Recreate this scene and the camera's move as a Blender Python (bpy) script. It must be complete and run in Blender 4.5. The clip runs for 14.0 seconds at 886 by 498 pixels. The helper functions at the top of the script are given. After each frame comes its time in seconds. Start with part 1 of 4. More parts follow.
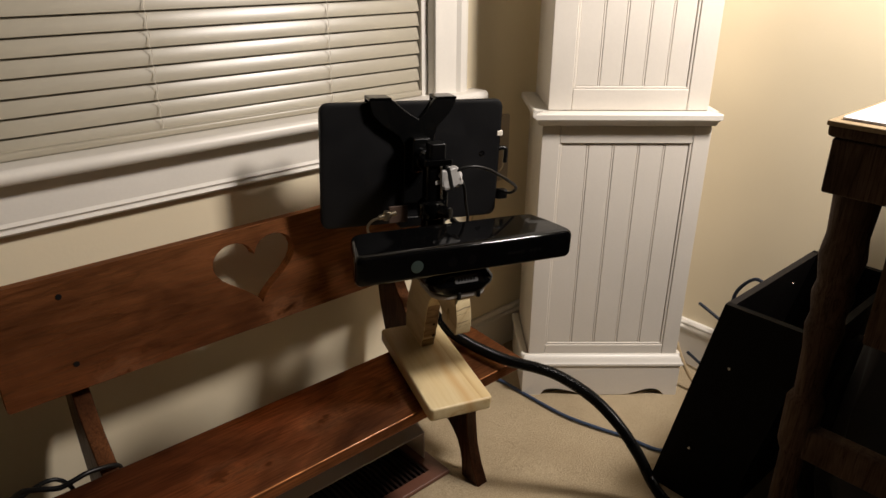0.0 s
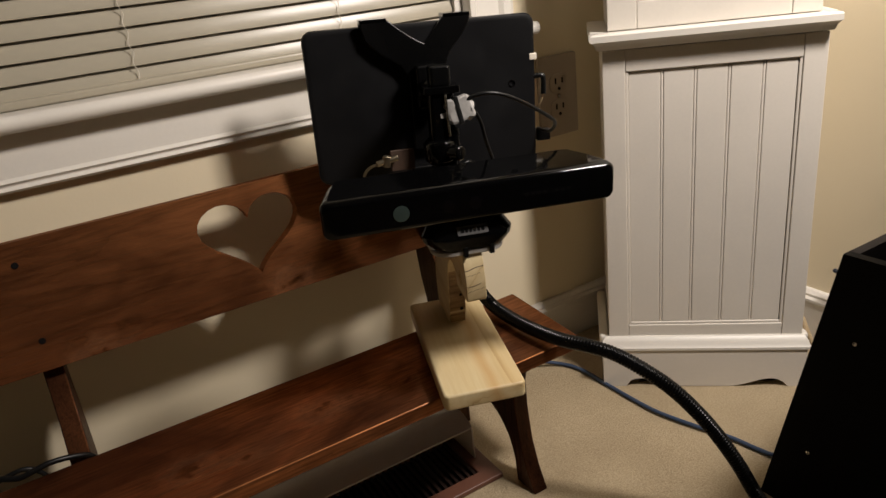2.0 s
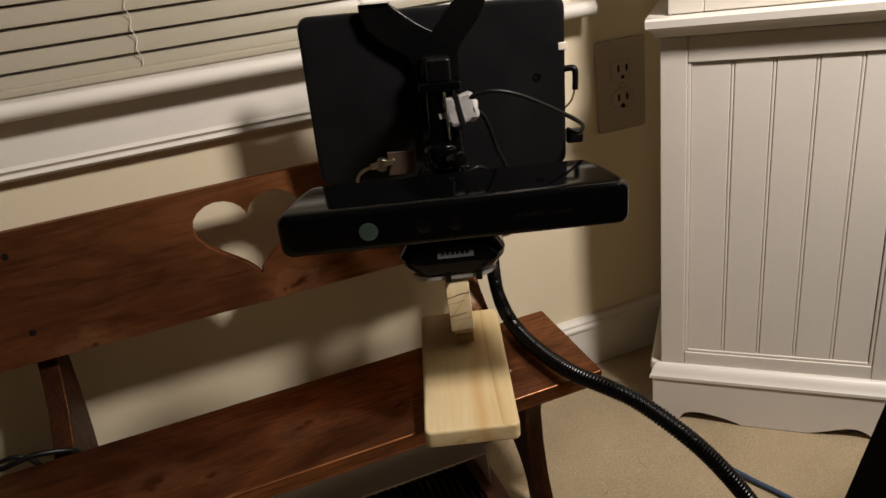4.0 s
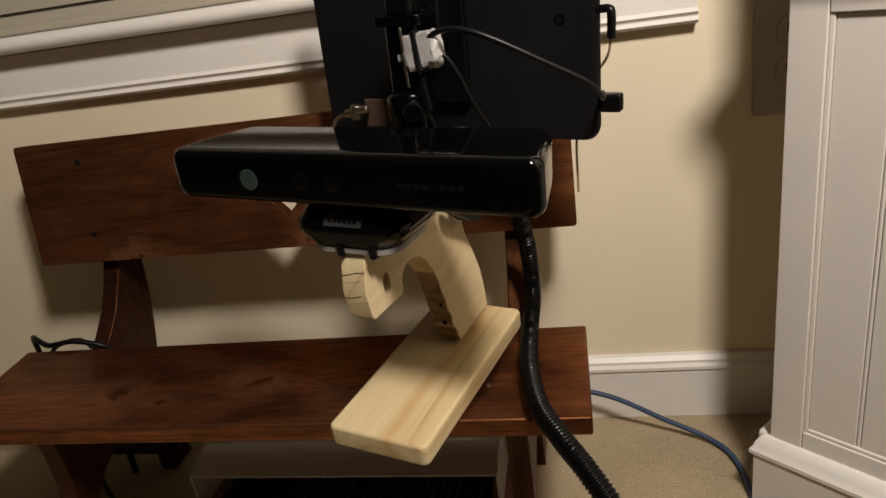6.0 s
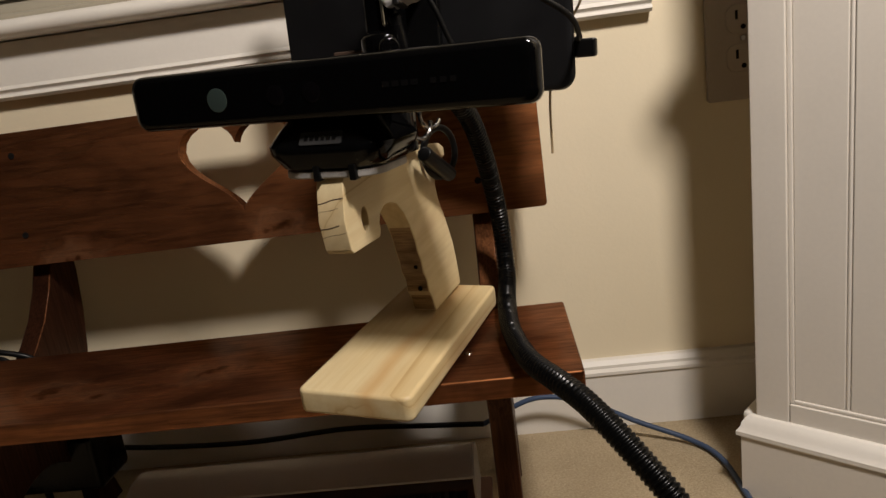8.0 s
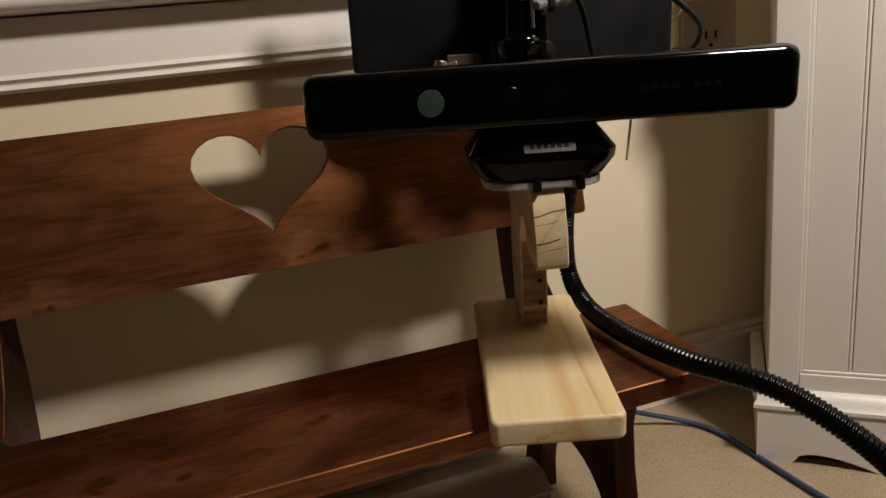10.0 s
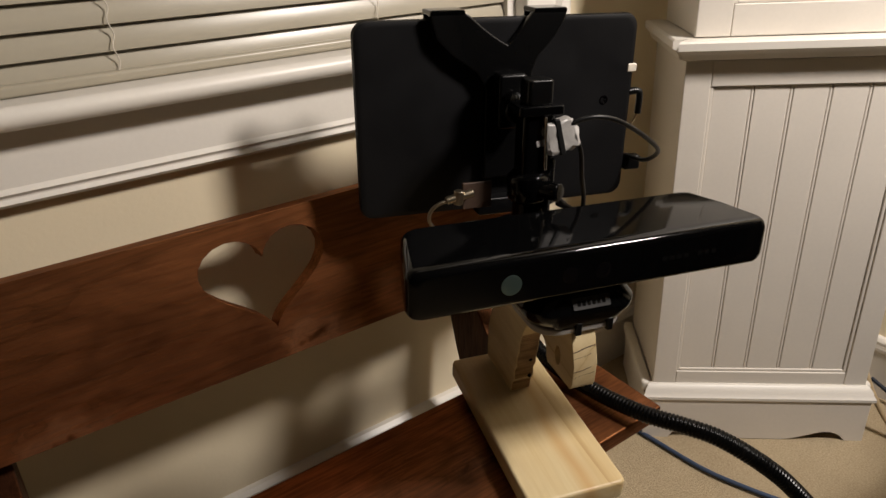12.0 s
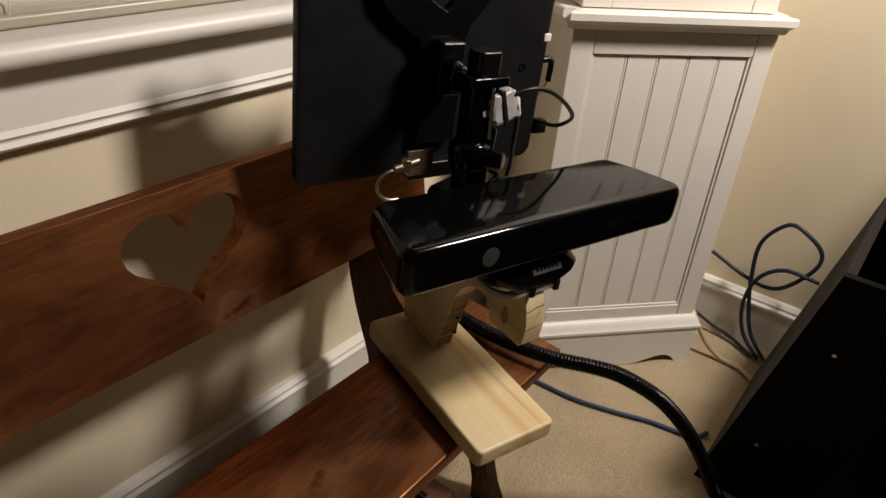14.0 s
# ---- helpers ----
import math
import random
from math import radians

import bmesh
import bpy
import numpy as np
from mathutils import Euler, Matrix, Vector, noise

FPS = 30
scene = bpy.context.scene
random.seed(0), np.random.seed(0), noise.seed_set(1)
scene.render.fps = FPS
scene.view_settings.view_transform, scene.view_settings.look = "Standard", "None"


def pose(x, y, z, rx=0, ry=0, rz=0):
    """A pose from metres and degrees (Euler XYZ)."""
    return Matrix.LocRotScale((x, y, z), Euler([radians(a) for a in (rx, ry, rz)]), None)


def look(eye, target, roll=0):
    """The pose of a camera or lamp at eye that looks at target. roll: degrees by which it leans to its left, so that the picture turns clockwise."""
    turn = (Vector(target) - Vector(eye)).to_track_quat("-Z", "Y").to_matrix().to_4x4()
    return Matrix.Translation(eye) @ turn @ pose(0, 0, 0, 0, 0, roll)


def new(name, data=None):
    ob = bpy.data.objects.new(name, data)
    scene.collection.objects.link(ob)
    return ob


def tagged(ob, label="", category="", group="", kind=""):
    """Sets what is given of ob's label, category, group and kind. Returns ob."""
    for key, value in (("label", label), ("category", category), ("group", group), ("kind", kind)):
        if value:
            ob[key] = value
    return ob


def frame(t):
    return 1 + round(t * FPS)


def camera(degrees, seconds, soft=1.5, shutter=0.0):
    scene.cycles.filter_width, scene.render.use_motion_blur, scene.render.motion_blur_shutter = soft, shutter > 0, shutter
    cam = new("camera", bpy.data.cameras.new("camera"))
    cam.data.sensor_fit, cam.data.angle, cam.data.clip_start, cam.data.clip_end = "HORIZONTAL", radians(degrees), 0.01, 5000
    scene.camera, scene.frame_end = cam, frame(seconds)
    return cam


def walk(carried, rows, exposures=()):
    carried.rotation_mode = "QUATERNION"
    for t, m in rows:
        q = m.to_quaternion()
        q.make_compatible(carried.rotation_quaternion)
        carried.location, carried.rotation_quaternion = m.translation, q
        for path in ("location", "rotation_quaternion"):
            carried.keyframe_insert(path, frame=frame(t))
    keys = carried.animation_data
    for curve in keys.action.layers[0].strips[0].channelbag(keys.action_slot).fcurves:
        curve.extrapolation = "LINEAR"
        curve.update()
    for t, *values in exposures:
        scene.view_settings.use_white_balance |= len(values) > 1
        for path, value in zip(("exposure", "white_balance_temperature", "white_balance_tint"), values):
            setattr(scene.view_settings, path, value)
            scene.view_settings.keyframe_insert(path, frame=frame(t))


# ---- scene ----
cam = camera(65.2, 14.0)
PATH = [
    (0, (0.066, 0.034, 0.759), (1.279, 1.413, -0.034), 0.3),
    (0.5, (0.093, 0.033, 0.741), (1.271, 1.42, -0.089), 0.5),
    (1, (0.146, 0.047, 0.674), (1.227, 1.518, -0.144), -3.2),
    (1.5, (0.214, 0.046, 0.634), (1.278, 1.543, -0.157), -4.2),
    (2, (0.266, 0.051, 0.633), (1.136, 1.684, -0.127), -7.1),
    (4.5, (0.51, 0.093, 0.628), (0.813, 1.904, -0.165), -8.2),
    (5, (0.622, 0.103, 0.623), (0.547, 1.953, -0.133), -8.3),
    (5.5, (0.68, 0.115, 0.597), (0.418, 1.961, -0.128), -8.5),
    (6, (0.733, 0.156, 0.544), (0.348, 1.972, -0.198), -8.6),
    (6.5, (0.757, 0.144, 0.457), (0.415, 2.02, -0.147), -6.1),
    (7, (0.762, 0.138, 0.444), (0.455, 2.026, -0.14), -6.9),
    (7.5, (0.746, 0.134, 0.432), (0.497, 2.045, -0.103), -7.1),
    (8, (0.684, 0.142, 0.427), (0.515, 2.075, -0.058), -7.7),
    (10.5, (0.347, 0.233, 0.48), (1.081, 2.003, -0.091), -5.9),
    (11, (0.312, 0.251, 0.541), (1.172, 1.941, -0.095), -5.6),
    (11.5, (0.283, 0.256, 0.594), (1.241, 1.861, -0.116), -3.9),
    (12, (0.246, 0.279, 0.649), (1.279, 1.766, -0.2), -2.7),
    (12.5, (0.201, 0.314, 0.672), (1.364, 1.654, -0.251), 0.0),
    (13, (0.171, 0.35, 0.685), (1.523, 1.475, -0.268), 2.7),
    (13.5, (0.155, 0.353, 0.678), (1.568, 1.376, -0.299), 4.9),
    (14, (0.155, 0.373, 0.674), (1.565, 1.376, -0.328), 4.9),
]
walk(cam, [(t, look(eye, target, roll)) for t, eye, target, roll in PATH],
     exposures=[(0, 0.15), (2, 0.15), (4.5, 0.15), (8, 0.17), (10.5, 0.14), (12, 0.16), (13, 0.20), (14, 0.17)])

# ---- light: one warm table lamp above the side table, night outside ----
world = bpy.data.worlds.new("night")
world.use_nodes = True
world.node_tree.nodes["Background"].inputs[0].default_value = (0.02, 0.03, 0.06, 1)
world.node_tree.nodes["Background"].inputs[1].default_value = 0.05
scene.world = world
LAMP = (0.997, 0.115, 1.185)
lamp_data = bpy.data.lights.new("room_lamp", "SPOT")
lamp_data.energy = 50
lamp_data.color = (1.0, 0.905, 0.835)
lamp_data.shadow_soft_size = 0.08
lamp_data.spot_size, lamp_data.spot_blend = radians(132), 0.45
lamp = new("room_lamp", lamp_data)
lamp.matrix_world = look(LAMP, (0.66, 0.90, 0.52))


# ---- materials ----
def nodes_of(name):
    m = bpy.data.materials.new(name)
    m.use_nodes = True
    nt = m.node_tree
    return m, nt, nt.nodes["Principled BSDF"]


def link(nt, a, b):
    nt.links.new(a, b)


def coords(nt, scale=(1, 1, 1), source="Object"):
    tc = nt.nodes.new("ShaderNodeTexCoord")
    mp = nt.nodes.new("ShaderNodeMapping")
    mp.inputs["Scale"].default_value = scale
    link(nt, tc.outputs[source], mp.inputs["Vector"])
    return mp.outputs["Vector"]


def noise_tex(nt, vec, scale, detail=4.0, rough=0.55, warp=0.0):
    n = nt.nodes.new("ShaderNodeTexNoise")
    n.inputs["Scale"].default_value = scale
    n.inputs["Detail"].default_value = detail
    n.inputs["Roughness"].default_value = rough
    n.inputs["Distortion"].default_value = warp
    link(nt, vec, n.inputs["Vector"])
    return n.outputs["Fac"]


def ramp(nt, fac, stops):
    r = nt.nodes.new("ShaderNodeValToRGB")
    e = r.color_ramp.elements
    e[0].position, e[0].color = stops[0][0], (*stops[0][1], 1)
    e[1].position, e[1].color = stops[-1][0], (*stops[-1][1], 1)
    for p, c in stops[1:-1]:
        x = e.new(p)
        x.color = (*c, 1)
    link(nt, fac, r.inputs["Fac"])
    return r.outputs["Color"]


def mixc(nt, fac, a, b, mode="MIX"):
    m = nt.nodes.new("ShaderNodeMix")
    m.data_type, m.blend_type = "RGBA", mode
    for sock, v in ((m.inputs[0], fac), (m.inputs[6], a), (m.inputs[7], b)):
        if hasattr(v, "is_output"):
            link(nt, v, sock)
        elif isinstance(v, (int, float)):
            sock.default_value = v
        else:
            sock.default_value = (*v, 1)
    return m.outputs[2]


def math_node(nt, op, a, b=0.0):
    m = nt.nodes.new("ShaderNodeMath")
    m.operation = op
    for sock, v in ((m.inputs[0], a), (m.inputs[1], b)):
        if hasattr(v, "is_output"):
            link(nt, v, sock)
        else:
            sock.default_value = v
    return m.outputs[0]


def bump(nt, bsdf, height, strength=0.2, distance=0.001):
    b = nt.nodes.new("ShaderNodeBump")
    b.inputs["Strength"].default_value = strength
    b.inputs["Distance"].default_value = distance
    link(nt, height, b.inputs["Height"])
    link(nt, b.outputs["Normal"], bsdf.inputs["Normal"])


def plain(name, col, rough=0.5, metal=0.0, var=0.12, scale=40, bump_d=0.0003, coat=0.0, spec=0.5):
    """Paint, plastic or metal with fine grain and slight blotches."""
    m, nt, b = nodes_of(name)
    v = coords(nt)
    big, fine = noise_tex(nt, v, scale * 0.2, 3), noise_tex(nt, v, scale * 8, 5)
    lo, hi = tuple(c * (1 - var) for c in col), tuple(min(1, c * (1 + var * 0.6)) for c in col)
    c1 = ramp(nt, big, [(0.3, lo), (0.7, hi)])
    link(nt, mixc(nt, 0.25, c1, ramp(nt, fine, [(0.35, lo), (0.65, hi)])), b.inputs["Base Color"])
    rr = ramp(nt, big, [(0.3, (rough * 0.85,) * 3), (0.7, (min(1, rough * 1.15),) * 3)])
    link(nt, rr, b.inputs["Roughness"])
    b.inputs["Metallic"].default_value = metal
    b.inputs["Coat Weight"].default_value = coat
    b.inputs["Specular IOR Level"].default_value = spec
    if bump_d:
        bump(nt, b, fine, 0.25, bump_d)
    return m


def wood(name, dark, mid, light, axis="X", rough=0.35, ring=60, knots=(), coat=0.0, blotch=0.5, tint=None, spec=1.0, fine=0.35, warp=0.6, stripe=None, ior=1.5, halo_gain=3.2):
    """Sawn board: stretched growth rings, fine pores, optional knots at (centre, radius) in object space."""
    m, nt, b = nodes_of(name)
    stretch = {"X": (0.06, 1, 1), "Y": (1, 0.06, 1), "Z": (1, 1, 0.06)}[axis]
    v = coords(nt, stretch)
    raw = coords(nt)
    g = noise_tex(nt, v, ring, 3, 0.5, warp)
    pores = noise_tex(nt, v, ring * 14, 3, 0.6)
    big = noise_tex(nt, coords(nt, tuple(0.45 if k < 1 else 1.0 for k in stretch)), 16, 3, 0.6, 0.8)
    knot_sum = None
    for centre, radius in knots:
        d = nt.nodes.new("ShaderNodeVectorMath")
        d.operation = "DISTANCE"
        sc = nt.nodes.new("ShaderNodeVectorMath")
        sc.operation = "MULTIPLY"
        sc.inputs[1].default_value = {"X": (0.6, 1, 1), "Y": (1, 0.6, 1), "Z": (1, 1, 0.6)}[axis]
        wob = nt.nodes.new("ShaderNodeTexNoise")
        wob.inputs["Scale"].default_value = 45
        off = nt.nodes.new("ShaderNodeVectorMath")
        off.operation = "MULTIPLY_ADD"
        off.inputs[1].default_value = (radius * 2.0,) * 3
        link(nt, raw, wob.inputs["Vector"])
        link(nt, wob.outputs["Color"], off.inputs[0])
        mid_off = nt.nodes.new("ShaderNodeVectorMath")
        mid_off.inputs[1].default_value = (-radius,) * 3
        link(nt, raw, mid_off.inputs[0])
        link(nt, mid_off.outputs[0], off.inputs[2])
        link(nt, off.outputs[0], sc.inputs[0])
        link(nt, sc.outputs[0], d.inputs[0])
        d.inputs[1].default_value = tuple(a * s for a, s in zip(centre, sc.inputs[1].default_value))
        f = math_node(nt, "DIVIDE", radius, math_node(nt, "ADD", d.outputs["Value"], radius * 0.35))
        f = math_node(nt, "POWER", f, 2.0)
        knot_sum = f if knot_sum is None else math_node(nt, "ADD", knot_sum, f)
    if knot_sum is not None:
        g = math_node(nt, "ADD", g, math_node(nt, "MULTIPLY", knot_sum, 0.30))
    rings = math_node(nt, "FRACT", math_node(nt, "MULTIPLY", g, 5.0))
    col = ramp(nt, rings, [(0.0, mid), (0.55, light), (0.9, mid), (1.0, dark)])
    col = mixc(nt, fine, col, ramp(nt, pores, [(0.35, dark), (0.6, light)]))
    col = mixc(nt, ramp(nt, big, [(0.42, (0, 0, 0)), (0.64, (blotch,) * 3)]), col, dark)
    if stripe:
        # one broad heartwood band along the board, (local x, half width, colour)
        sep = nt.nodes.new("ShaderNodeSeparateXYZ")
        link(nt, raw, sep.inputs[0])
        wander = math_node(nt, "MULTIPLY", math_node(nt, "SUBTRACT", noise_tex(nt, coords(nt, (0.3, 1, 1)), 9, 2), 0.5), stripe[1] * 2.2)
        dist = math_node(nt, "ABSOLUTE", math_node(nt, "ADD", math_node(nt, "SUBTRACT", sep.outputs["X"], stripe[0]), wander))
        band = ramp(nt, math_node(nt, "DIVIDE", dist, stripe[1] * 2), [(0.05, (0.75,) * 3), (0.5, (0, 0, 0))])
        col = mixc(nt, band, col, stripe[2])
    if knot_sum is not None:
        halo = ramp(nt, math_node(nt, "MULTIPLY", knot_sum, 0.16), [(0.07, (0, 0, 0)), (0.17, (0.6,) * 3), (0.30, (0.55,) * 3), (0.42, (0, 0, 0))])
        col = mixc(nt, halo, col, tuple(c * halo_gain * k for c, k in zip(light, (1.0, 1.5, 1.3))))
        k = ramp(nt, math_node(nt, "MULTIPLY", knot_sum, 0.16), [(0.34, (0, 0, 0)), (0.6, (0.9,) * 3)])
        col = mixc(nt, k, col, tuple(c * 0.45 for c in dark))
    link(nt, col, b.inputs["Base Color"])
    link(nt, ramp(nt, pores, [(0.3, (rough * 1.3,) * 3), (0.7, (rough * 0.8,) * 3)]), b.inputs["Roughness"])
    b.inputs["Coat Weight"].default_value = coat
    b.inputs["Coat Roughness"].default_value = 0.16
    if tint:
        # the pigment in the varnish follows grain, blotches and knots
        sheen = mixc(nt, 0.55, ramp(nt, rings, [(0.0, (0.75,) * 3), (0.55, (1, 1, 1)), (0.9, (0.7,) * 3), (1.0, (0.35,) * 3)]), ramp(nt, pores, [(0.35, (0.35,) * 3), (0.62, (1, 1, 1))]))
        sheen = mixc(nt, ramp(nt, big, [(0.40, (0, 0, 0)), (0.66, (min(1, blotch * 1.1),) * 3)]), sheen, (0.22, 0.20, 0.20))
        if knot_sum is not None:
            sheen = mixc(nt, k, sheen, (0.35, 0.35, 0.35))
        link(nt, mixc(nt, 1.0, sheen, tint, "MULTIPLY"), b.inputs["Specular Tint"])
        b.inputs["Specular IOR Level"].default_value = spec
        b.inputs["IOR"].default_value = ior
    bump(nt, b, pores, 0.25, 0.0004)
    return m


def carpet_mat():
    m, nt, b = nodes_of("carpet_pile")
    v = coords(nt)
    tuft, patch = noise_tex(nt, v, 420, 4, 0.7), noise_tex(nt, v, 9, 4)
    mid = noise_tex(nt, v, 70, 4, 0.6)
    c = ramp(nt, patch, [(0.3, (0.40, 0.31, 0.19)), (0.7, (0.56, 0.45, 0.29))])
    c = mixc(nt, 0.45, c, ramp(nt, tuft, [(0.3, (0.25, 0.18, 0.10)), (0.7, (0.66, 0.55, 0.38))]))
    link(nt, c, b.inputs["Base Color"])
    b.inputs["Roughness"].default_value = 1.0
    b.inputs["Specular IOR Level"].default_value = 0.1
    bump(nt, b, math_node(nt, "ADD", tuft, mid), 0.9, 0.004)
    return m


def wall_mat():
    m, nt, b = nodes_of("wall_paint")
    v = coords(nt)
    big, fine = noise_tex(nt, v, 3, 3), noise_tex(nt, v, 260, 4)
    link(nt, ramp(nt, big, [(0.3, (0.73, 0.635, 0.45)), (0.7, (0.78, 0.685, 0.50))]), b.inputs["Base Color"])
    b.inputs["Roughness"].default_value = 0.75
    bump(nt, b, fine, 0.25, 0.0006)
    return m


def clear_plastic():
    m, nt, b = nodes_of("smoked_clear_plastic")
    v = coords(nt)
    link(nt, ramp(nt, noise_tex(nt, v, 30, 4), [(0.3, (0.20,) * 3), (0.7, (0.27,) * 3)]), b.inputs["Roughness"])
    b.inputs["Base Color"].default_value = (0.72, 0.67, 0.62, 1)
    b.inputs["Transmission Weight"].default_value = 0.45
    b.inputs["IOR"].default_value = 1.2
    return m


WALL, CARPET = wall_mat(), carpet_mat()
CEIL = plain("ceiling_paint", (0.60, 0.56, 0.50), 0.9, var=0.04)
TRIM = plain("trim_paint", (0.71, 0.675, 0.61), 0.38, var=0.05, scale=30)
CABINET = plain("cabinet_paint", (0.69, 0.645, 0.575), 0.42, var=0.06, scale=30)
SLAT = plain("slat_vinyl", (0.37, 0.335, 0.258), 0.32, var=0.05, scale=30, bump_d=0)
CORD = plain("cord_cotton", (0.62, 0.57, 0.48), 0.9)
PLATE = plain("outlet_plastic", (0.72, 0.66, 0.56), 0.35, var=0.04)
OUTLET = plain("almond_outlet_plastic", (0.40, 0.34, 0.27), 0.35, var=0.04)
DARK = plain("dark_slot", (0.006, 0.005, 0.0045), 0.9, spec=0.1)
GLOSS = plain("gloss_black_plastic", (0.0015, 0.0015, 0.0016), 0.08, var=0.3, scale=30, bump_d=0, spec=0.22)
SATIN = plain("satin_black_plastic", (0.003, 0.003, 0.0031), 0.28, var=0.3, scale=60, spec=0.22)
TABLET = plain("matte_black_tablet_back", (0.0060, 0.0060, 0.0066), 0.45, var=0.15, scale=90, bump_d=0.0001, spec=0.22)
RUBBER = plain("black_rubber", (0.005, 0.005, 0.005), 0.4, var=0.3, spec=0.25)
HOSE = plain("black_loom", (0.0025, 0.0025, 0.0025), 0.27, var=0.3, spec=0.16)
CHROME = plain("polished_steel", (0.55, 0.53, 0.50), 0.2, metal=1.0, var=0.1)
BRASS = plain("worn_brass", (0.42, 0.36, 0.26), 0.36, metal=1.0, var=0.25)
COPPERISH = plain("brown_leather_tag", (0.055, 0.030, 0.018), 0.7)
LENS = plain("green_lens", (0.085, 0.122, 0.110), 0.16, metal=0.6, var=0.1, scale=100, bump_d=0)
FOIL = plain("dark_foil_label", (0.035, 0.034, 0.033), 0.5, metal=0.5, var=0.3, scale=200)
LENS_DARK = plain("dark_lens", (0.0024, 0.002, 0.0024), 0.07, var=0.1, bump_d=0, spec=0.36)
GREY_MARK = plain("grey_print", (0.0045, 0.0042, 0.0042), 0.2, bump_d=0, spec=0.35)
WHITE_PL = plain("white_plastic", (0.38, 0.365, 0.345), 0.45, var=0.5, scale=200)
BLUE = plain("blue_cable", (0.040, 0.062, 0.112), 0.5, spec=0.3)
NAVY = plain("dark_blue_cable", (0.012, 0.017, 0.028), 0.45, spec=0.3)
BEIGE = plain("beige_cable", (0.45, 0.34, 0.20), 0.5)
BLACK_BOX = plain("black_tolex", (0.004, 0.0036, 0.0036), 0.6, var=0.35, scale=120, bump_d=0.0008, spec=0.06)
BOX_IN = plain("black_board", (0.016, 0.013, 0.012), 0.7, var=0.4, scale=60, spec=0.15)
BROWN_METAL = plain("brown_enamel", (0.13, 0.055, 0.035), 0.4, var=0.2)
LOUVER = plain("dark_brown_enamel", (0.022, 0.011, 0.008), 0.5, var=0.2, spec=0.3)
PAPER = plain("white_paper", (0.78, 0.80, 0.85), 0.7, var=0.03)
DARK_FILL = plain("dark_fill", (0.012, 0.010, 0.010), 0.9, var=0.4)
CLEAR = clear_plastic()
DARK_STAIN = dict(dark=(0.0030, 0.0014, 0.0012), mid=(0.0085, 0.0031, 0.0024), light=(0.0200, 0.0068, 0.0043), tint=(1.0, 0.39, 0.14), warp=1.6, ior=2.5)
SEAT_WOOD = wood("stained_seat_board", axis="X", rough=0.46, halo_gain=2.0, ring=26, coat=0.25, blotch=0.8, fine=0.25,
                 knots=[((0.004, -0.005, 0.0), 0.023), ((-0.087, -0.029, 0), 0.010), ((-0.140, -0.012, 0.0), 0.019), ((0.10, -0.019, 0.0), 0.011)], **DARK_STAIN)
BACK_WOOD = wood("stained_back_board", axis="X", rough=0.48, halo_gain=5.0, ring=20, coat=0.08, blotch=0.6, fine=0.2,
                 knots=[((0.036, 0, -0.055), 0.021), ((-0.183, 0, -0.069), 0.021), ((0.2, 0, 0.03), 0.010)], **DARK_STAIN)
SIDE_WOOD = wood("stained_side_board", axis="Z", rough=0.5, ring=40, coat=0.03, spec=0.2, **DARK_STAIN)
PINE = wood("raw_pine", (0.44, 0.29, 0.125), (0.58, 0.44, 0.225), (0.645, 0.535, 0.315), axis="Y", rough=0.42, ring=12, blotch=0.18, fine=0.18, stripe=(0.012, 0.010, (0.50, 0.31, 0.13)))
PINE_END = wood("sawn_pine", (0.40, 0.27, 0.12), (0.64, 0.50, 0.28), (0.72, 0.60, 0.36), axis="Y", rough=0.55, ring=9, blotch=0.4, fine=0.18, warp=1.5)
SCORCHED = wood("scorched_pine", (0.06, 0.025, 0.012), (0.30, 0.18, 0.085), (0.42, 0.28, 0.14), axis="X", rough=0.6, ring=60, blotch=0.9, fine=0.35, warp=1.5)
BROWN_WOOD = wood("old_brown_wood", (0.016, 0.009, 0.006), (0.062, 0.038, 0.026), (0.100, 0.064, 0.045), axis="Z", rough=0.6, tint=(1.0, 0.8, 0.6), spec=0.1)
GOLD_EDGE = plain("worn_gilt_edge", (0.30, 0.21, 0.11), 0.55, var=0.4)


# ---- mesh tools ----
WORLD = {}


def thing(name, m, label, category, group="", kind=""):
    ob = new(name)
    ob.empty_display_size = 0.05
    ob.matrix_world = m
    WORLD[ob] = m.copy()
    return tagged(ob, label, category, group, kind)


def finish(bm, name, material, smooth=40):
    bmesh.ops.recalc_face_normals(bm, faces=bm.faces[:])
    me = bpy.data.meshes.new(name)
    bm.to_mesh(me)
    bm.free()
    me.materials.append(material)
    if smooth:
        for p in me.polygons:
            p.use_smooth = True
        me.set_sharp_from_angle(angle=radians(smooth + 8))
        # corner normals weighted by area, so that bevelled boards stay flat
        round_vert = [[] for _ in me.vertices]
        for p in me.polygons:
            for v in p.vertices:
                round_vert[v].append((p.normal, p.area))
        limit, out = math.cos(radians(smooth + 8)), []
        for p in me.polygons:
            for v in p.vertices:
                n = Vector((0, 0, 0))
                for m, a in round_vert[v]:
                    if m.dot(p.normal) > limit:
                        n += m * a
                out.append(n.normalized() if n.length > 0 else p.normal.copy())
        me.normals_split_custom_set(out)
    return me


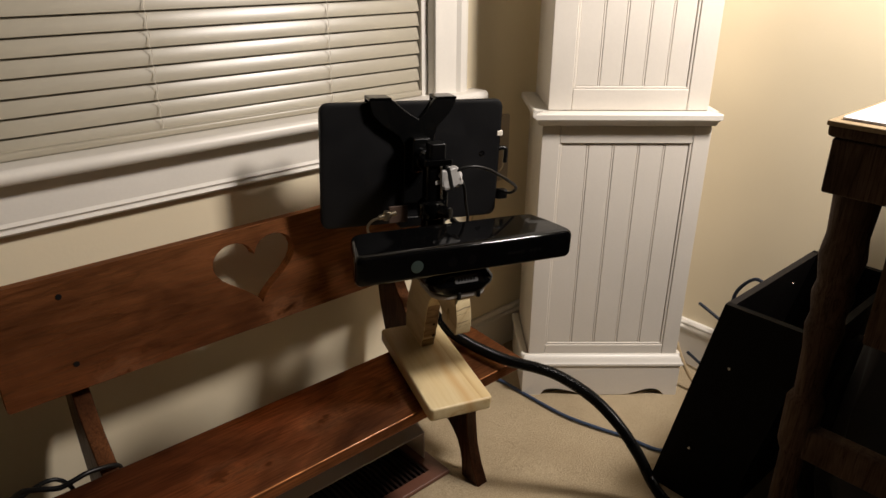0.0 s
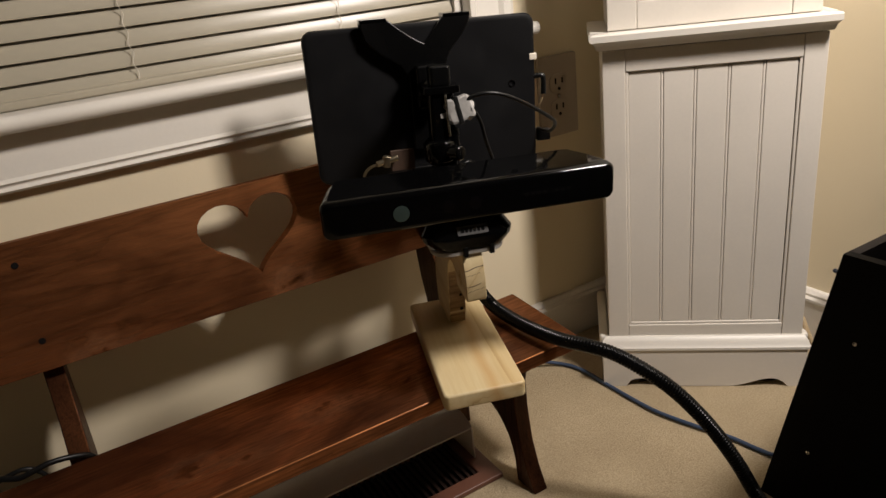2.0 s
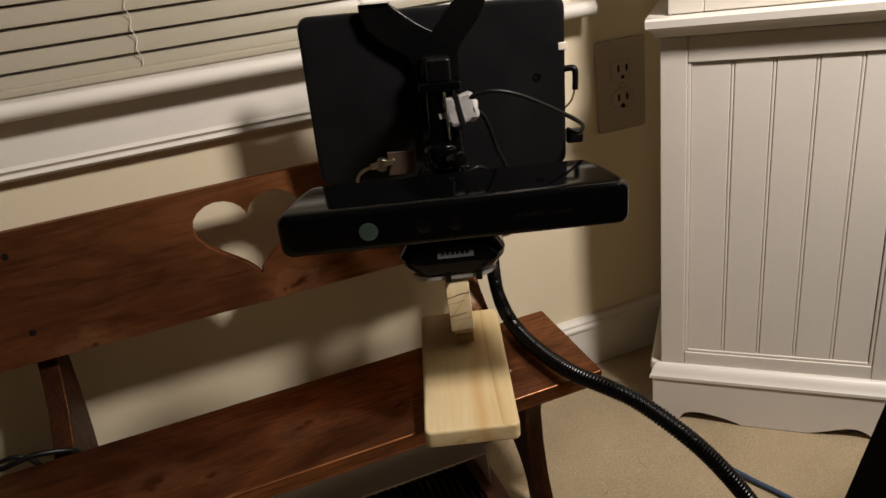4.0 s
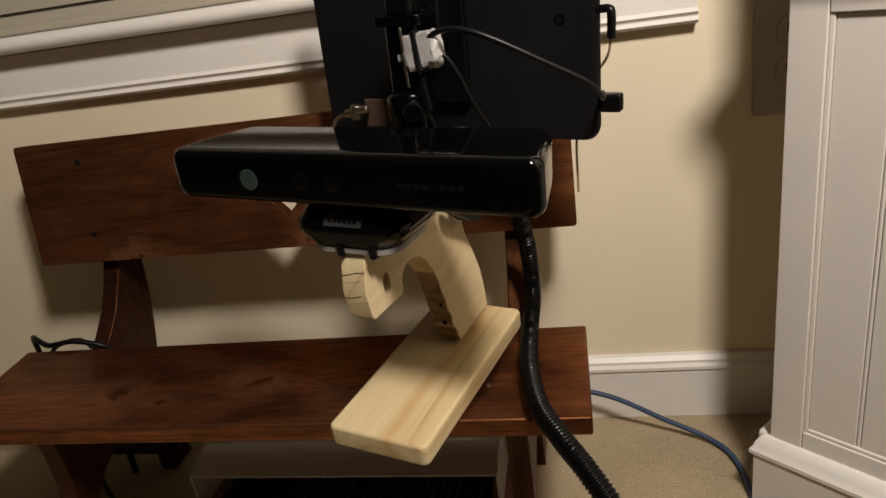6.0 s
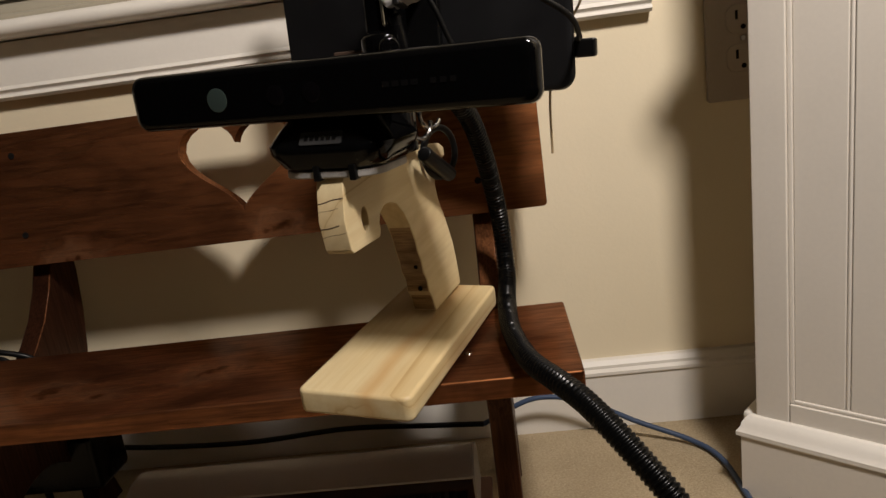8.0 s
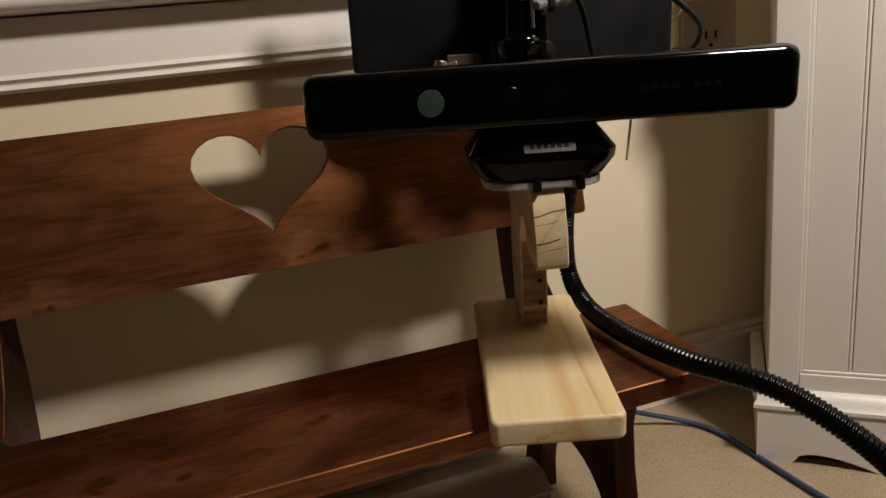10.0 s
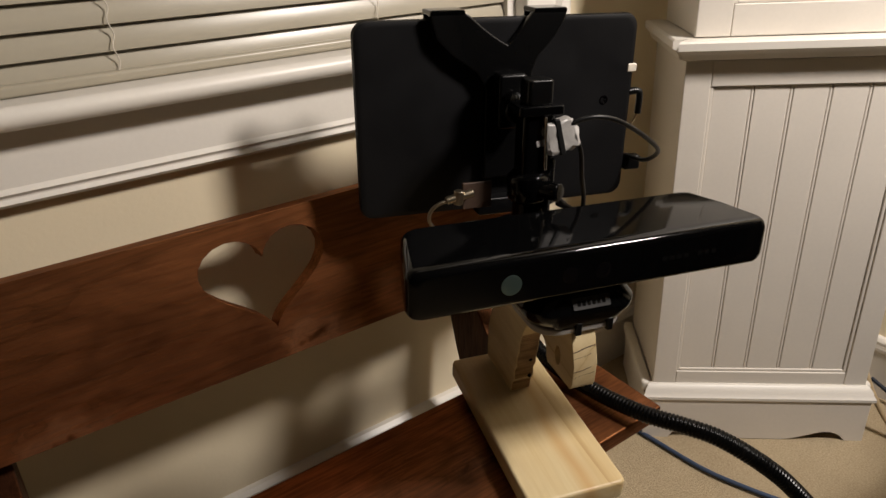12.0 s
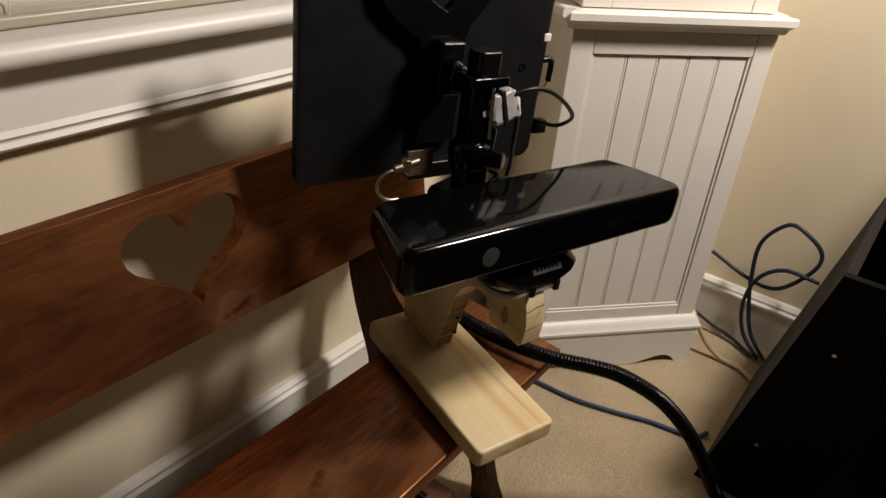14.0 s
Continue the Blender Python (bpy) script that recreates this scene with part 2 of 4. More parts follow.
def part(name, bm, material, parent, label="", at=None, smooth=40):
    """One mesh under a thing or part. The bmesh is in world space, or in the frame `at` if that is given."""
    home = at if at is not None else WORLD[parent]
    if at is None:
        bmesh.ops.transform(bm, matrix=home.inverted(), verts=bm.verts[:])
    ob = new(name, finish(bm, name, material, smooth))
    ob.parent = parent
    ob.matrix_parent_inverse = Matrix()
    ob.matrix_basis = WORLD[parent].inverted() @ home
    WORLD[ob] = home.copy()
    return tagged(ob, label)


def single(name, bm, material, label, category, at=None, group="", kind="", smooth=40):
    home = at if at is not None else Matrix()
    ob = new(name, finish(bm, name, material, smooth))
    ob.matrix_world = home
    WORLD[ob] = home.copy()
    return tagged(ob, label, category, group, kind)


def bevel_sharp(bm, width, segments=2, angle=35):
    edges = [e for e in bm.edges if len(e.link_faces) == 2 and e.calc_face_angle(0) > radians(angle)]
    if width and edges:
        bmesh.ops.bevel(bm, geom=edges, offset=width, segments=segments, affect="EDGES", profile=0.5, clamp_overlap=True)


def box(lo, hi, bevel=0.0, bm=None, m=None, segments=2):
    b = bmesh.new()
    bmesh.ops.create_cube(b, size=1)
    s = [h - l for l, h in zip(lo, hi)]
    c = [(h + l) / 2 for l, h in zip(lo, hi)]
    bmesh.ops.transform(b, matrix=Matrix.Translation(c) @ Matrix.Diagonal((*s, 1)), verts=b.verts[:])
    bevel_sharp(b, bevel, segments)
    if m is not None:
        bmesh.ops.transform(b, matrix=m, verts=b.verts[:])
    if bm is None:
        return b
    return merge(bm, b)


def merge(bm, other):
    me = bpy.data.meshes.new("tmp")
    other.to_mesh(me)
    other.free()
    bm.from_mesh(me)
    bpy.data.meshes.remove(me)
    return bm


def prism(outline, depth, m, holes=(), bevel=0.0):
    """A flat board cut to an outline (local x, y), thick along local z from 0 to depth, placed by m."""
    b = bmesh.new()
    for loop in (outline, *holes):
        vs = [b.verts.new((x, y, 0)) for x, y in loop]
        for i, v in enumerate(vs):
            b.edges.new((v, vs[(i + 1) % len(vs)]))
    bmesh.ops.triangle_fill(b, use_beauty=True, use_dissolve=False, edges=b.edges[:])
    ext = bmesh.ops.extrude_face_region(b, geom=b.faces[:])
    bmesh.ops.translate(b, vec=(0, 0, depth), verts=[g for g in ext["geom"] if isinstance(g, bmesh.types.BMVert)])
    bmesh.ops.recalc_face_normals(b, faces=b.faces[:])
    bmesh.ops.dissolve_limit(b, angle_limit=radians(1), verts=b.verts[:], edges=b.edges[:])
    bevel_sharp(b, bevel, 2, 50)
    bmesh.ops.transform(b, matrix=m, verts=b.verts[:])
    return b


def rounded(w, h, r, n=5, cx=0.0, cy=0.0):
    pts = []
    for sx, sy, a0 in ((1, 1, 0), (-1, 1, 90), (-1, -1, 180), (1, -1, 270)):
        for i in range(n + 1):
            a = radians(a0 + 90 * i / n)
            pts.append((cx + sx * (w / 2 - r) + r * math.cos(a), cy + sy * (h / 2 - r) + r * math.sin(a)))
    return pts


def loft(rings, cap=True):
    """Skin a list of closed rings of 3D points, all with the same count."""
    b = bmesh.new()
    rows = [[b.verts.new(p) for p in ring] for ring in rings]
    n = len(rows[0])
    for r0, r1 in zip(rows, rows[1:]):
        for i in range(n):
            b.faces.new((r0[i], r0[(i + 1) % n], r1[(i + 1) % n], r1[i]))
    if cap:
        b.faces.new(rows[0][::-1])
        b.faces.new(rows[-1])
    return b


def spline(pts, steps=10):
    p = [Vector(q) for q in pts]
    p = [p[0] * 2 - p[1]] + p + [p[-1] * 2 - p[-2]]
    out = []
    for i in range(1, len(p) - 2):
        a, b, c, d = p[i - 1 : i + 3]
        for k in range(steps):
            t = k / steps
            out.append(0.5 * (2 * b + (c - a) * t + (2 * a - 5 * b + 4 * c - d) * t * t + (3 * b - a - 3 * c + d) * t ** 3))
    return out + [p[-2]]


def resample(pts, gap):
    out, left = [pts[0]], gap
    for a, b in zip(pts, pts[1:]):
        d = (b - a).length
        while d >= left:
            a = a + (b - a) * (left / d)
            out.append(a)
            d, left = (b - a).length, gap
        left -= d
    return out


def tube(pts, radius, segs=10, steps=8, ribs=0.0, gap=0.0):
    """A cable or hose along a smooth curve; ribs gives corrugations."""
    line = spline(pts, steps)
    if gap:
        line = resample(line, gap)
    rings, normal = [], Vector((0.123, 0.456, 0.881)).normalized()
    for i, p in enumerate(line):
        t = (line[min(i + 1, len(line) - 1)] - line[max(i - 1, 0)]).normalized()
        normal = (normal - t * normal.dot(t)).normalized()
        side = t.cross(normal)
        r = radius + (ribs if i % 4 < 2 else 0.0)
        rings.append([p + (normal * math.cos(a) + side * math.sin(a)) * r for a in (2 * math.pi * k / segs for k in range(segs))])
    return loft(rings)


def lathe(profile, m, segs=20):
    rings = [[(r * math.cos(a), r * math.sin(a), z) for a in (2 * math.pi * k / segs for k in range(segs))] for r, z in profile]
    b = loft(rings)
    bmesh.ops.transform(b, matrix=m, verts=b.verts[:])
    return b


def between(a, b):
    """A pose at a whose z axis points to b."""
    return Matrix.Translation(a) @ (Vector(b) - Vector(a)).to_track_quat("Z", "Y").to_matrix().to_4x4()


def rod(a, b, r, segs=14, bevel=0.0):
    n = (Vector(b) - Vector(a)).length
    e = min(bevel, r * 0.9, n / 3)
    prof = [(r - e, 0), (r, e), (r, n - e), (r - e, n)] if e else [(r, 0), (r, n)]
    return lathe(prof, between(a, b), segs)


def basis(o, ex, ey):
    ex, ey = Vector(ex).normalized(), Vector(ey)
    ez = ex.cross(ey).normalized()
    ey = ez.cross(ex)
    m = Matrix((ex, ey, ez)).transposed().to_4x4()
    m.translation = o
    return m


# ---- the room ----
NORTH, EAST, SOUTH, WEST, TOP = 0.906, 1.23, -3.2, -3.4, 2.6
WX0, WX1, WZ0, WZ1 = -1.05, 0.792, 0.5275, 1.75


def room():
    b = bmesh.new()
    n, x0, y0, x1, y1 = 60, WEST - 0.1, SOUTH - 0.1, EAST + 0.1, NORTH + 0.1
    bmesh.ops.create_grid(b, x_segments=n, y_segments=n, size=0.5)
    for v in b.verts:
        v.co.x, v.co.y = x0 + (v.co.x + 0.5) * (x1 - x0), y0 + (v.co.y + 0.5) * (y1 - y0)
        v.co.z = 0.0012 * noise.noise(v.co * 9)
    single("floor", b, CARPET, "beige cut-pile carpet, slightly trodden", "carpet", kind="structure")
    b = box((WEST - 0.1, SOUTH - 0.1, TOP), (EAST + 0.1, NORTH + 0.25, TOP + 0.1))
    single("ceiling", b, CEIL, "plain off-white painted ceiling", "ceiling", kind="structure")
    t = 0.12
    b = box((WEST, NORTH, 0), (WX0, NORTH + t, TOP))
    box((WX1, NORTH, 0), (EAST, NORTH + t, TOP), bm=b)
    box((WX0, NORTH, 0), (WX1, NORTH + t, WZ0), bm=b)
    box((WX0, NORTH, WZ1), (WX1, NORTH + t, TOP), bm=b)
    single("wall_north", b, WALL, "cream painted wall under and beside the window", "wall", kind="structure", smooth=0)
    # west and south walls are unseen; their dark colour holds down bounced light
    UNSEEN_DIM = plain("unseen_wall_dim_paint", (0.32, 0.27, 0.20), 0.8, var=0.06)
    for name, lo, hi in (("wall_east", (EAST, SOUTH, 0), (EAST + t, NORTH + t, TOP)), ("wall_west", (WEST - t, SOUTH, 0), (WEST, NORTH + t, TOP)),
                         ("wall_south", (WEST - t, SOUTH - t, 0), (EAST + t, SOUTH, TOP))):
        single(name, box(lo, hi), WALL if name == "wall_east" else UNSEEN_DIM, "painted plain wall", "wall", kind="structure", smooth=0)


def baseboard(name, a, b, inward, high=1.0):
    """Skirting with a stepped moulded cap along the wall from a to b."""
    prof = [(0, 0), (0.013, 0), (0.013, 0.070), (0.0155, 0.073), (0.0155, 0.077), (0.011, 0.080), (0.011, 0.084), (0.006, 0.089), (0, 0.090)]
    a, b, inward = Vector(a), Vector(b), Vector(inward)
    rings = [[p + inward * d + Vector((0, 0, z * high)) for d, z in prof] for p in (a, b)]
    single(name, loft(rings), TRIM, "white moulded skirting board against the wall", "baseboard", kind="structure", smooth=25)


def extrude_profile(prof, a, b, out, up=(0, 0, 1)):
    """A moulding: profile of (outward, up) swept straight from a to b."""
    a, b, out, up = Vector(a), Vector(b), Vector(out), Vector(up)
    return loft([[p + out * d + up * z for d, z in prof] for p in (a, b)])


def window():
    w = thing("window_1", pose(-0.13, NORTH, WZ0), "white-trimmed window, dark night outside, blind lowered", "window", kind="structure")
    # right and left casing with a stepped profile
    prof = [(0, 0), (0, 0.078), (0.010, 0.078), (0.016, 0.070), (0.016, 0.058), (0.011, 0.052), (0.011, 0.016), (0.018, 0.010), (0.018, 0.002), (0.014, 0)]
    for x, s in ((WX1 + 0.006, 1), (WX0 - 0.006, -1)):
        part("casing", extrude_profile(prof, (x, NORTH, WZ0 + 0.014), (x, NORTH, WZ1 + 0.07), (0, -1, 0), (s, 0, 0)), TRIM, w, smooth=25)
    part("head_casing", box((WX0 - 0.08, NORTH - 0.018, WZ1 + 0.072), (WX1 + 0.08, NORTH, WZ1 + 0.15), 0.004), TRIM, w)
    # stool with rounded nose, then the apron with a cap bead and a lower bead
    nose = [(-0.10, 0), (0.029, 0)] + [(0.029 + 0.009 * math.sin(radians(a)), 0.009 - 0.009 * math.cos(radians(a))) for a in range(15, 180, 15)] + [(0.029, 0.018), (-0.10, 0.018)]
    part("sill", extrude_profile(nose, (WX0 - 0.12, NORTH, WZ0 - 0.004), (0.900, NORTH, WZ0 - 0.004), (0, -1, 0)), TRIM, w, smooth=50)
    ap = [(0, 0), (0.012, 0), (0.015, 0.003), (0.012, 0.0065), (0.012, 0.008), (0.0155, 0.011), (0.012, 0.015), (0.011, 0.040), (0.009, 0.052), (0.009, 0.060), (0, 0.060)]
    part("apron", extrude_profile(ap, (WX0 - 0.09, NORTH, WZ0 - 0.066), (0.862, NORTH, WZ0 - 0.066), (0, -1, 0)), TRIM, w, smooth=25)
    for x0, x1 in ((WX0, WX0 + 0.012), (WX1 - 0.006, WX1 + 0.006)):
        part("jamb", box((x0, NORTH, WZ0 + 0.014), (x1, NORTH + 0.1, WZ1)), TRIM, w)
    part("sash_frame", box((WX0, NORTH + 0.075, WZ0 + 0.014), (WX1, NORTH + 0.1, WZ0 + 0.06), 0.003), TRIM, w)
    pane = part("pane", box((WX0, NORTH + 0.088, WZ0 + 0.05), (WX1, NORTH + 0.092, WZ1)), GLOSS, w, "dark night-time glass pane")
    pane.visible_shadow = True


def blind():
    b = thing("window_blind", pose(-0.13, NORTH + 0.02, WZ0), "cream slatted window blind, lowered and closed", "blind")
    x0, x1 = WX0 + 0.02, WX1 - 0.0072
    pitch, count = 0.0210, 56
    tilt, width, sag, thick, n = radians(71), 0.0265, 0.0016, 0.0010, 9
    front, rear = [], []
    for i in range(n):
        u = -0.5 + i / (n - 1)
        h = sag * (1 - 4 * u * u)
        y, z = u * width * math.cos(tilt) - h * math.sin(tilt), u * width * math.sin(tilt) + h * math.cos(tilt)
        front.append((y, z))
        rear.append((y + thick * math.sin(tilt), z - thick * math.cos(tilt)))
    me = finish(loft([[(x, y, z) for y, z in front + rear[::-1]] for x in np.linspace(x0, x1, 9)]), "slat", SLAT, 50)
    for k in range(count):
        ob = new("slat", me)
        ob.parent = b
        m = pose(0, NORTH + 0.009, WZ0 + 0.0305 + pitch * k, 0.4 * math.sin(k * 1.7), 0.03 * math.sin(k * 3.1), 0)
        ob.matrix_basis = WORLD[b].inverted() @ m
        WORLD[ob] = m
    part("bottom_rail", box((x0, NORTH - 0.002, WZ0 + 0.0142), (x1, NORTH + 0.020, WZ0 + 0.024), 0.003), SLAT, b)
    part("head_rail", box((x0, NORTH + 0.004, WZ1 - 0.04), (x1, NORTH + 0.034, WZ1 - 0.002), 0.002), SLAT, b)
    for x in (-0.62, -0.13, 0.368, 0.618):
        pts = []
        for k in range(0, 14):
            z = WZ0 + 0.0205 + pitch * k
            pts += [(x - 0.0022, NORTH + 0.0015, z + 0.001), (x + 0.0012, NORTH + 0.0032, z + pitch * 0.5)]
        pts.append((x, NORTH + 0.0015, WZ1 - 0.05))
        part("cord", tube(pts, 0.0005, 5, 3), CORD, b)


def outlet():
    o = thing("wall_outlet", pose(0.953, NORTH, 0.423), "almond duplex wall outlet beside the window", "outlet")
    m = Matrix.Translation((0.953, NORTH, 0.423)) @ pose(0, 0, 0, 90)
    part("plate", prism(rounded(0.074, 0.124, 0.004), 0.006, m, bevel=0.0015), OUTLET, o)
    for dz in (0.0195, -0.0195):
        s = part("socket", prism(rounded(0.034, 0.029, 0.010), 0.0075, Matrix.Translation((0, 0, dz)) @ m, bevel=0.001), OUTLET, o)
        for dx, h in ((-0.0065, 0.009), (0.0065, 0.008)):
            part("slot", box((0.953 + dx - 0.0013, NORTH - 0.0082, 0.423 + dz + 0.002 - h / 2 + 0.002), (0.953 + dx + 0.0013, NORTH - 0.0070, 0.423 + dz + 0.004 + h / 2)), DARK, s)
        part("slot", rod((0.953, NORTH - 0.0070, 0.423 + dz - 0.008), (0.953, NORTH - 0.0082, 0.423 + dz - 0.008), 0.0026), DARK, s)
    part("screw", rod((0.953, NORTH - 0.005, 0.423), (0.953, NORTH - 0.0078, 0.423), 0.003, 12, 0.0008), CHROME, o)


# ---- corner cabinet: local x along its front, local y up, local z out into the room ----
CAB = basis((0.925, 0.727, 0), (0.7587, -0.6515, 0), (0, 0, 1))


def cabinet():
    c = thing("corner_cabinet", CAB, "white painted corner cabinet with beadboard doors", "cabinet")

    def slab(name, x0, x1, y0, y1, z0, z1, bevel=0.0015, parent=c, mat=CABINET):
        return part(name, box((x0, y0, z0), (x1, y1, z1), bevel, m=CAB), mat, parent)

    # two stacked boxes standing across the corner of the room
    slab("lower_body", -0.029, 0.240, 0.0, 0.504, -0.165, -0.013)
    slab("upper_body", -0.021, 0.231, 0.5268, 1.9, -0.160, -0.019)

    def door(name, x0, x1, y0, y1, px0, px1, py0, py1, z):
        d = part(name, box((x0, y0, z - 0.012), (px0, y1, z), 0.0012, m=CAB), CABINET, c)
        slab("stile", px1, x1, y0, y1, z - 0.012, z, 0.0012, d)
        slab("rail", px0 + 0.0004, px1 - 0.0004, y0, py0, z - 0.012, z - 0.0006, 0.0012, d)
        slab("rail", px0 + 0.0004, px1 - 0.0004, py1, y1, z - 0.012, z - 0.0006, 0.0012, d)
        # bevelled moulding round the panel
        for q in ((px0, py0, px0 + 0.004, py1), (px1 - 0.004, py0, px1, py1), (px0 + 0.004, py0, px1 - 0.004, py0 + 0.004)):
            slab("bead", q[0], q[2], q[1], q[3], z - 0.012, z - 0.0022, 0.0010, d)
        n, w = 5, (px1 - px0 - 0.008) / 5
        for i in range(n):
            a = px0 + 0.004 + i * w
            slab("beadboard", a + 0.0031 if i else a, a + w - 0.0008, py0 + 0.004, py1 - 0.0005, z - 0.013, z - 0.0040, 0.0012, d)
            if i:
                bead = rod(CAB @ Vector((a + 0.0010, py0 + 0.004, z - 0.0060)), CAB @ Vector((a + 0.0010, py1 - 0.001, z - 0.0060)), 0.0019, 8)
                part("bead", bead, CABINET, d)
        return d
    door("lower_door", -0.030, 0.241, 0.076, 0.503, -0.001, 0.2135, 0.1, 0.475, 0.0)
    door("upper_door", -0.022, 0.232, 0.527, 1.6, 0.0145, 0.198, 0.560, 1.56, -0.006)
    # projecting ledge between the two halves, moulded front
    prof = [(0.0, 0.0), (0.006, 0.0), (0.009, 0.003), (0.010, 0.006), (0.015, 0.010), (0.0195, 0.012), (0.0195, 0.0195), (0.017, 0.0215), (0.0, 0.0215)]
    rings = []
    for x, s in ((-0.030, -0.72), (0.241, 0.36)):
        rings.append([CAB @ Vector((x + s * d, 0.505 + h, d)) for d, h in prof])
    led = loft(rings)
    part("ledge", led, TRIM, c, smooth=25)
    for x, sgn in ((-0.030, -1), (0.241, 0.5)):
        side = [(-0.004, 0), (0.0072, 0), (0.0094, 0.006), (0.013, 0.010), (0.0158, 0.012), (0.0158, 0.0195), (0.0137, 0.0215), (-0.004, 0.0215)]
        e = loft([[CAB @ Vector((x + sgn * d, 0.505 + h, z)) for d, h in side] for z in (-0.165, -0.0005)])
        part("ledge_return", e, TRIM, c, smooth=25)
    slab("ledge_top", -0.033, 0.243, 0.5052, 0.526, -0.164, -0.0006, 0, c, TRIM)
    # plinth with two low arches and a moulded cap
    base = [(-0.040, 0.0), (-0.006, 0.0)]
    for x0, x1, peak in ((-0.006, 0.072, 0.30), (0.144, 0.224, 0.70)):
        for i in range(13):
            t = i / 12
            s = t ** (math.log(0.5) / math.log(peak))
            base.append((x0 + (x1 - x0) * t, 0.0005 + 0.0135 * math.sin(math.pi * s) ** 0.8))
    base += [(0.224, 0.0), (0.247, 0.0), (0.247, 0.064), (-0.040, 0.064)]
    m = CAB @ Matrix.Translation((0, 0, -0.002))
    part("plinth", prism(base, 0.014, m, bevel=0.0008), CABINET, c)
    # solid black block: the shade behind the arches is put into its colour
    part("plinth_shade_block", box((-0.03, 0.0, -0.013), (0.240, 0.02, -0.0028), m=CAB), DARK, c, "black block standing in for the shade under the plinth arches")
    cap = [(-0.002, 0.064), (0.014, 0.064), (0.014, 0.068), (0.010, 0.072), (0.009, 0.076), (0.004, 0.081), (0.002, 0.082), (-0.002, 0.082)]
    part("plinth_cap", loft([[CAB @ Vector((x + s * d, h, d)) for d, h in cap] for x, s in ((-0.034, -0.7), (0.242, 0.7))]), TRIM, c, smooth=25)
    for x, sgn in ((-0.040, 1), (0.247, -1)):
        slab("plinth_return", min(x, x + sgn * 0.009), max(x, x + sgn * 0.009), 0.0, 0.064, -0.16, -0.0025)
        slab("plinth_return_cap", min(x - sgn * 0.004, x + sgn * 0.010), max(x - sgn * 0.004, x + sgn * 0.010), 0.0645, 0.081, -0.16, -0.0025, 0.004, c, TRIM)


# ---- bench ----
def heart(cx, cy, w, h, n=40):
    pts = []
    for i in range(n):
        t = 2 * math.pi * i / n
        x = 16 * math.sin(t) ** 3
        y = 13 * math.cos(t) - 5 * math.cos(2 * t) - 2 * math.cos(3 * t) - math.cos(4 * t)
        pts.append((cx + x / 32 * w, cy + (y + 17) / 29 * h))
    return pts


SEAT = pose(0.4265, 0.6805, 0.210, math.degrees(math.atan2(0.008, 0.133)), 0, 0)
BACK = basis((0.4265, 0.811, 0.291), (1, 0, 0), (0, 0.020, 0.136))


def bench():
    b = thing("bench", pose(0.4265, 0.72, 0), "small dark-stained pine bench with heart cutout back", "bench")
    seat = box((-0.3075, -0.067, -0.018), (0.3075, 0.067, 0.0), 0.0022)
    part("seat", seat, SEAT_WOOD, b, "dark red-brown stained knotty seat board", at=SEAT)
    rnd = rounded(0.612, 0.1375, 0.004, 4, 0.0, 0.06875)
    back = prism(rnd, 0.018, Matrix.Translation((0, 0, -0.018)), [heart(0.005, 0.031, 0.117, 0.090)], 0.0016)
    home = BACK @ Matrix.Translation((0, 0.06875, 0))
    bmesh.ops.transform(back, matrix=Matrix.Translation((0, -0.06875, 0)) , verts=back.verts[:])
    turn = pose(0, 0, 0, 90)
    bmesh.ops.transform(back, matrix=turn, verts=back.verts[:])
    part("backrest", back, BACK_WOOD, b, "stained backrest board with a heart cut through", at=home @ turn.inverted())
    # side panels: y, z outline with a flared foot, an arch and the sloping back post
    def curve(p, q, bow, n=8):
        (y0, z0), (y1, z1) = p, q
        return [(y0 + (y1 - y0) * i / n - bow * math.sin(math.pi * i / n) * (z1 - z0) / abs(z1 - z0 or 1), z0 + (z1 - z0) * i / n) for i in range(n)]
    outline = [(0.622, 0.0), (0.660, 0.0)]
    for i in range(1, 16):
        a = math.pi * (1 - i / 16)
        outline.append((0.732 + 0.072 * math.cos(a), 0.098 * math.sin(a) ** 0.75))
    outline += [(0.804, 0.0), (0.846, 0.0)]
    outline += curve((0.846, 0.0), (0.832, 0.122), 0.010)[1:]
    outline += [(0.832, 0.122), (0.842, 0.150), (0.854, 0.185), (0.864, 0.225), (0.870, 0.270), (0.868, 0.330), (0.862, 0.385), (0.856, 0.392)]
    outline += [(0.8425, 0.390), (0.8305, 0.292), (0.815, 0.262), (0.796, 0.235), (0.7735, 0.214), (0.748, 0.1945), (0.640, 0.1885)]
    outline += [(0.651, 0.15), (0.651, 0.11), (0.646, 0.064), (0.636, 0.030)]
    for x in (0.186, 0.658):
        m = basis((x, 0, 0), (0, 1, 0), (0, 0, 1))
        part("side_panel", prism(outline, 0.020, m, bevel=0.0016), SIDE_WOOD, b)
    for x in (0.197, 0.668):
        for u in (0.032, 0.114):
            p = BACK @ Vector((x - 0.4265, u, 0.0))
            part("screw_plug", rod(p, p + (BACK.to_3x3() @ Vector((0, 0, 0.0006))), 0.0034, 14, 0.0003), DARK, b)
    q = BACK @ Vector((0.341 - 0.4265, 0.0005, -0.0012))
    part("chipped_spot", box((q.x - 0.0024, q.y - 0.0005, q.z - 0.0004), (q.x + 0.0024, q.y + 0.002, q.z + 0.0012), 0.0004), PLATE, b, "pale chipped spot")
    p = SEAT @ Vector((0.2215, -0.022, 0))
    part("screw_head", rod(p, p + Vector((0, 0, 0.0012)), 0.003, 12, 0.0005), CHROME, b)


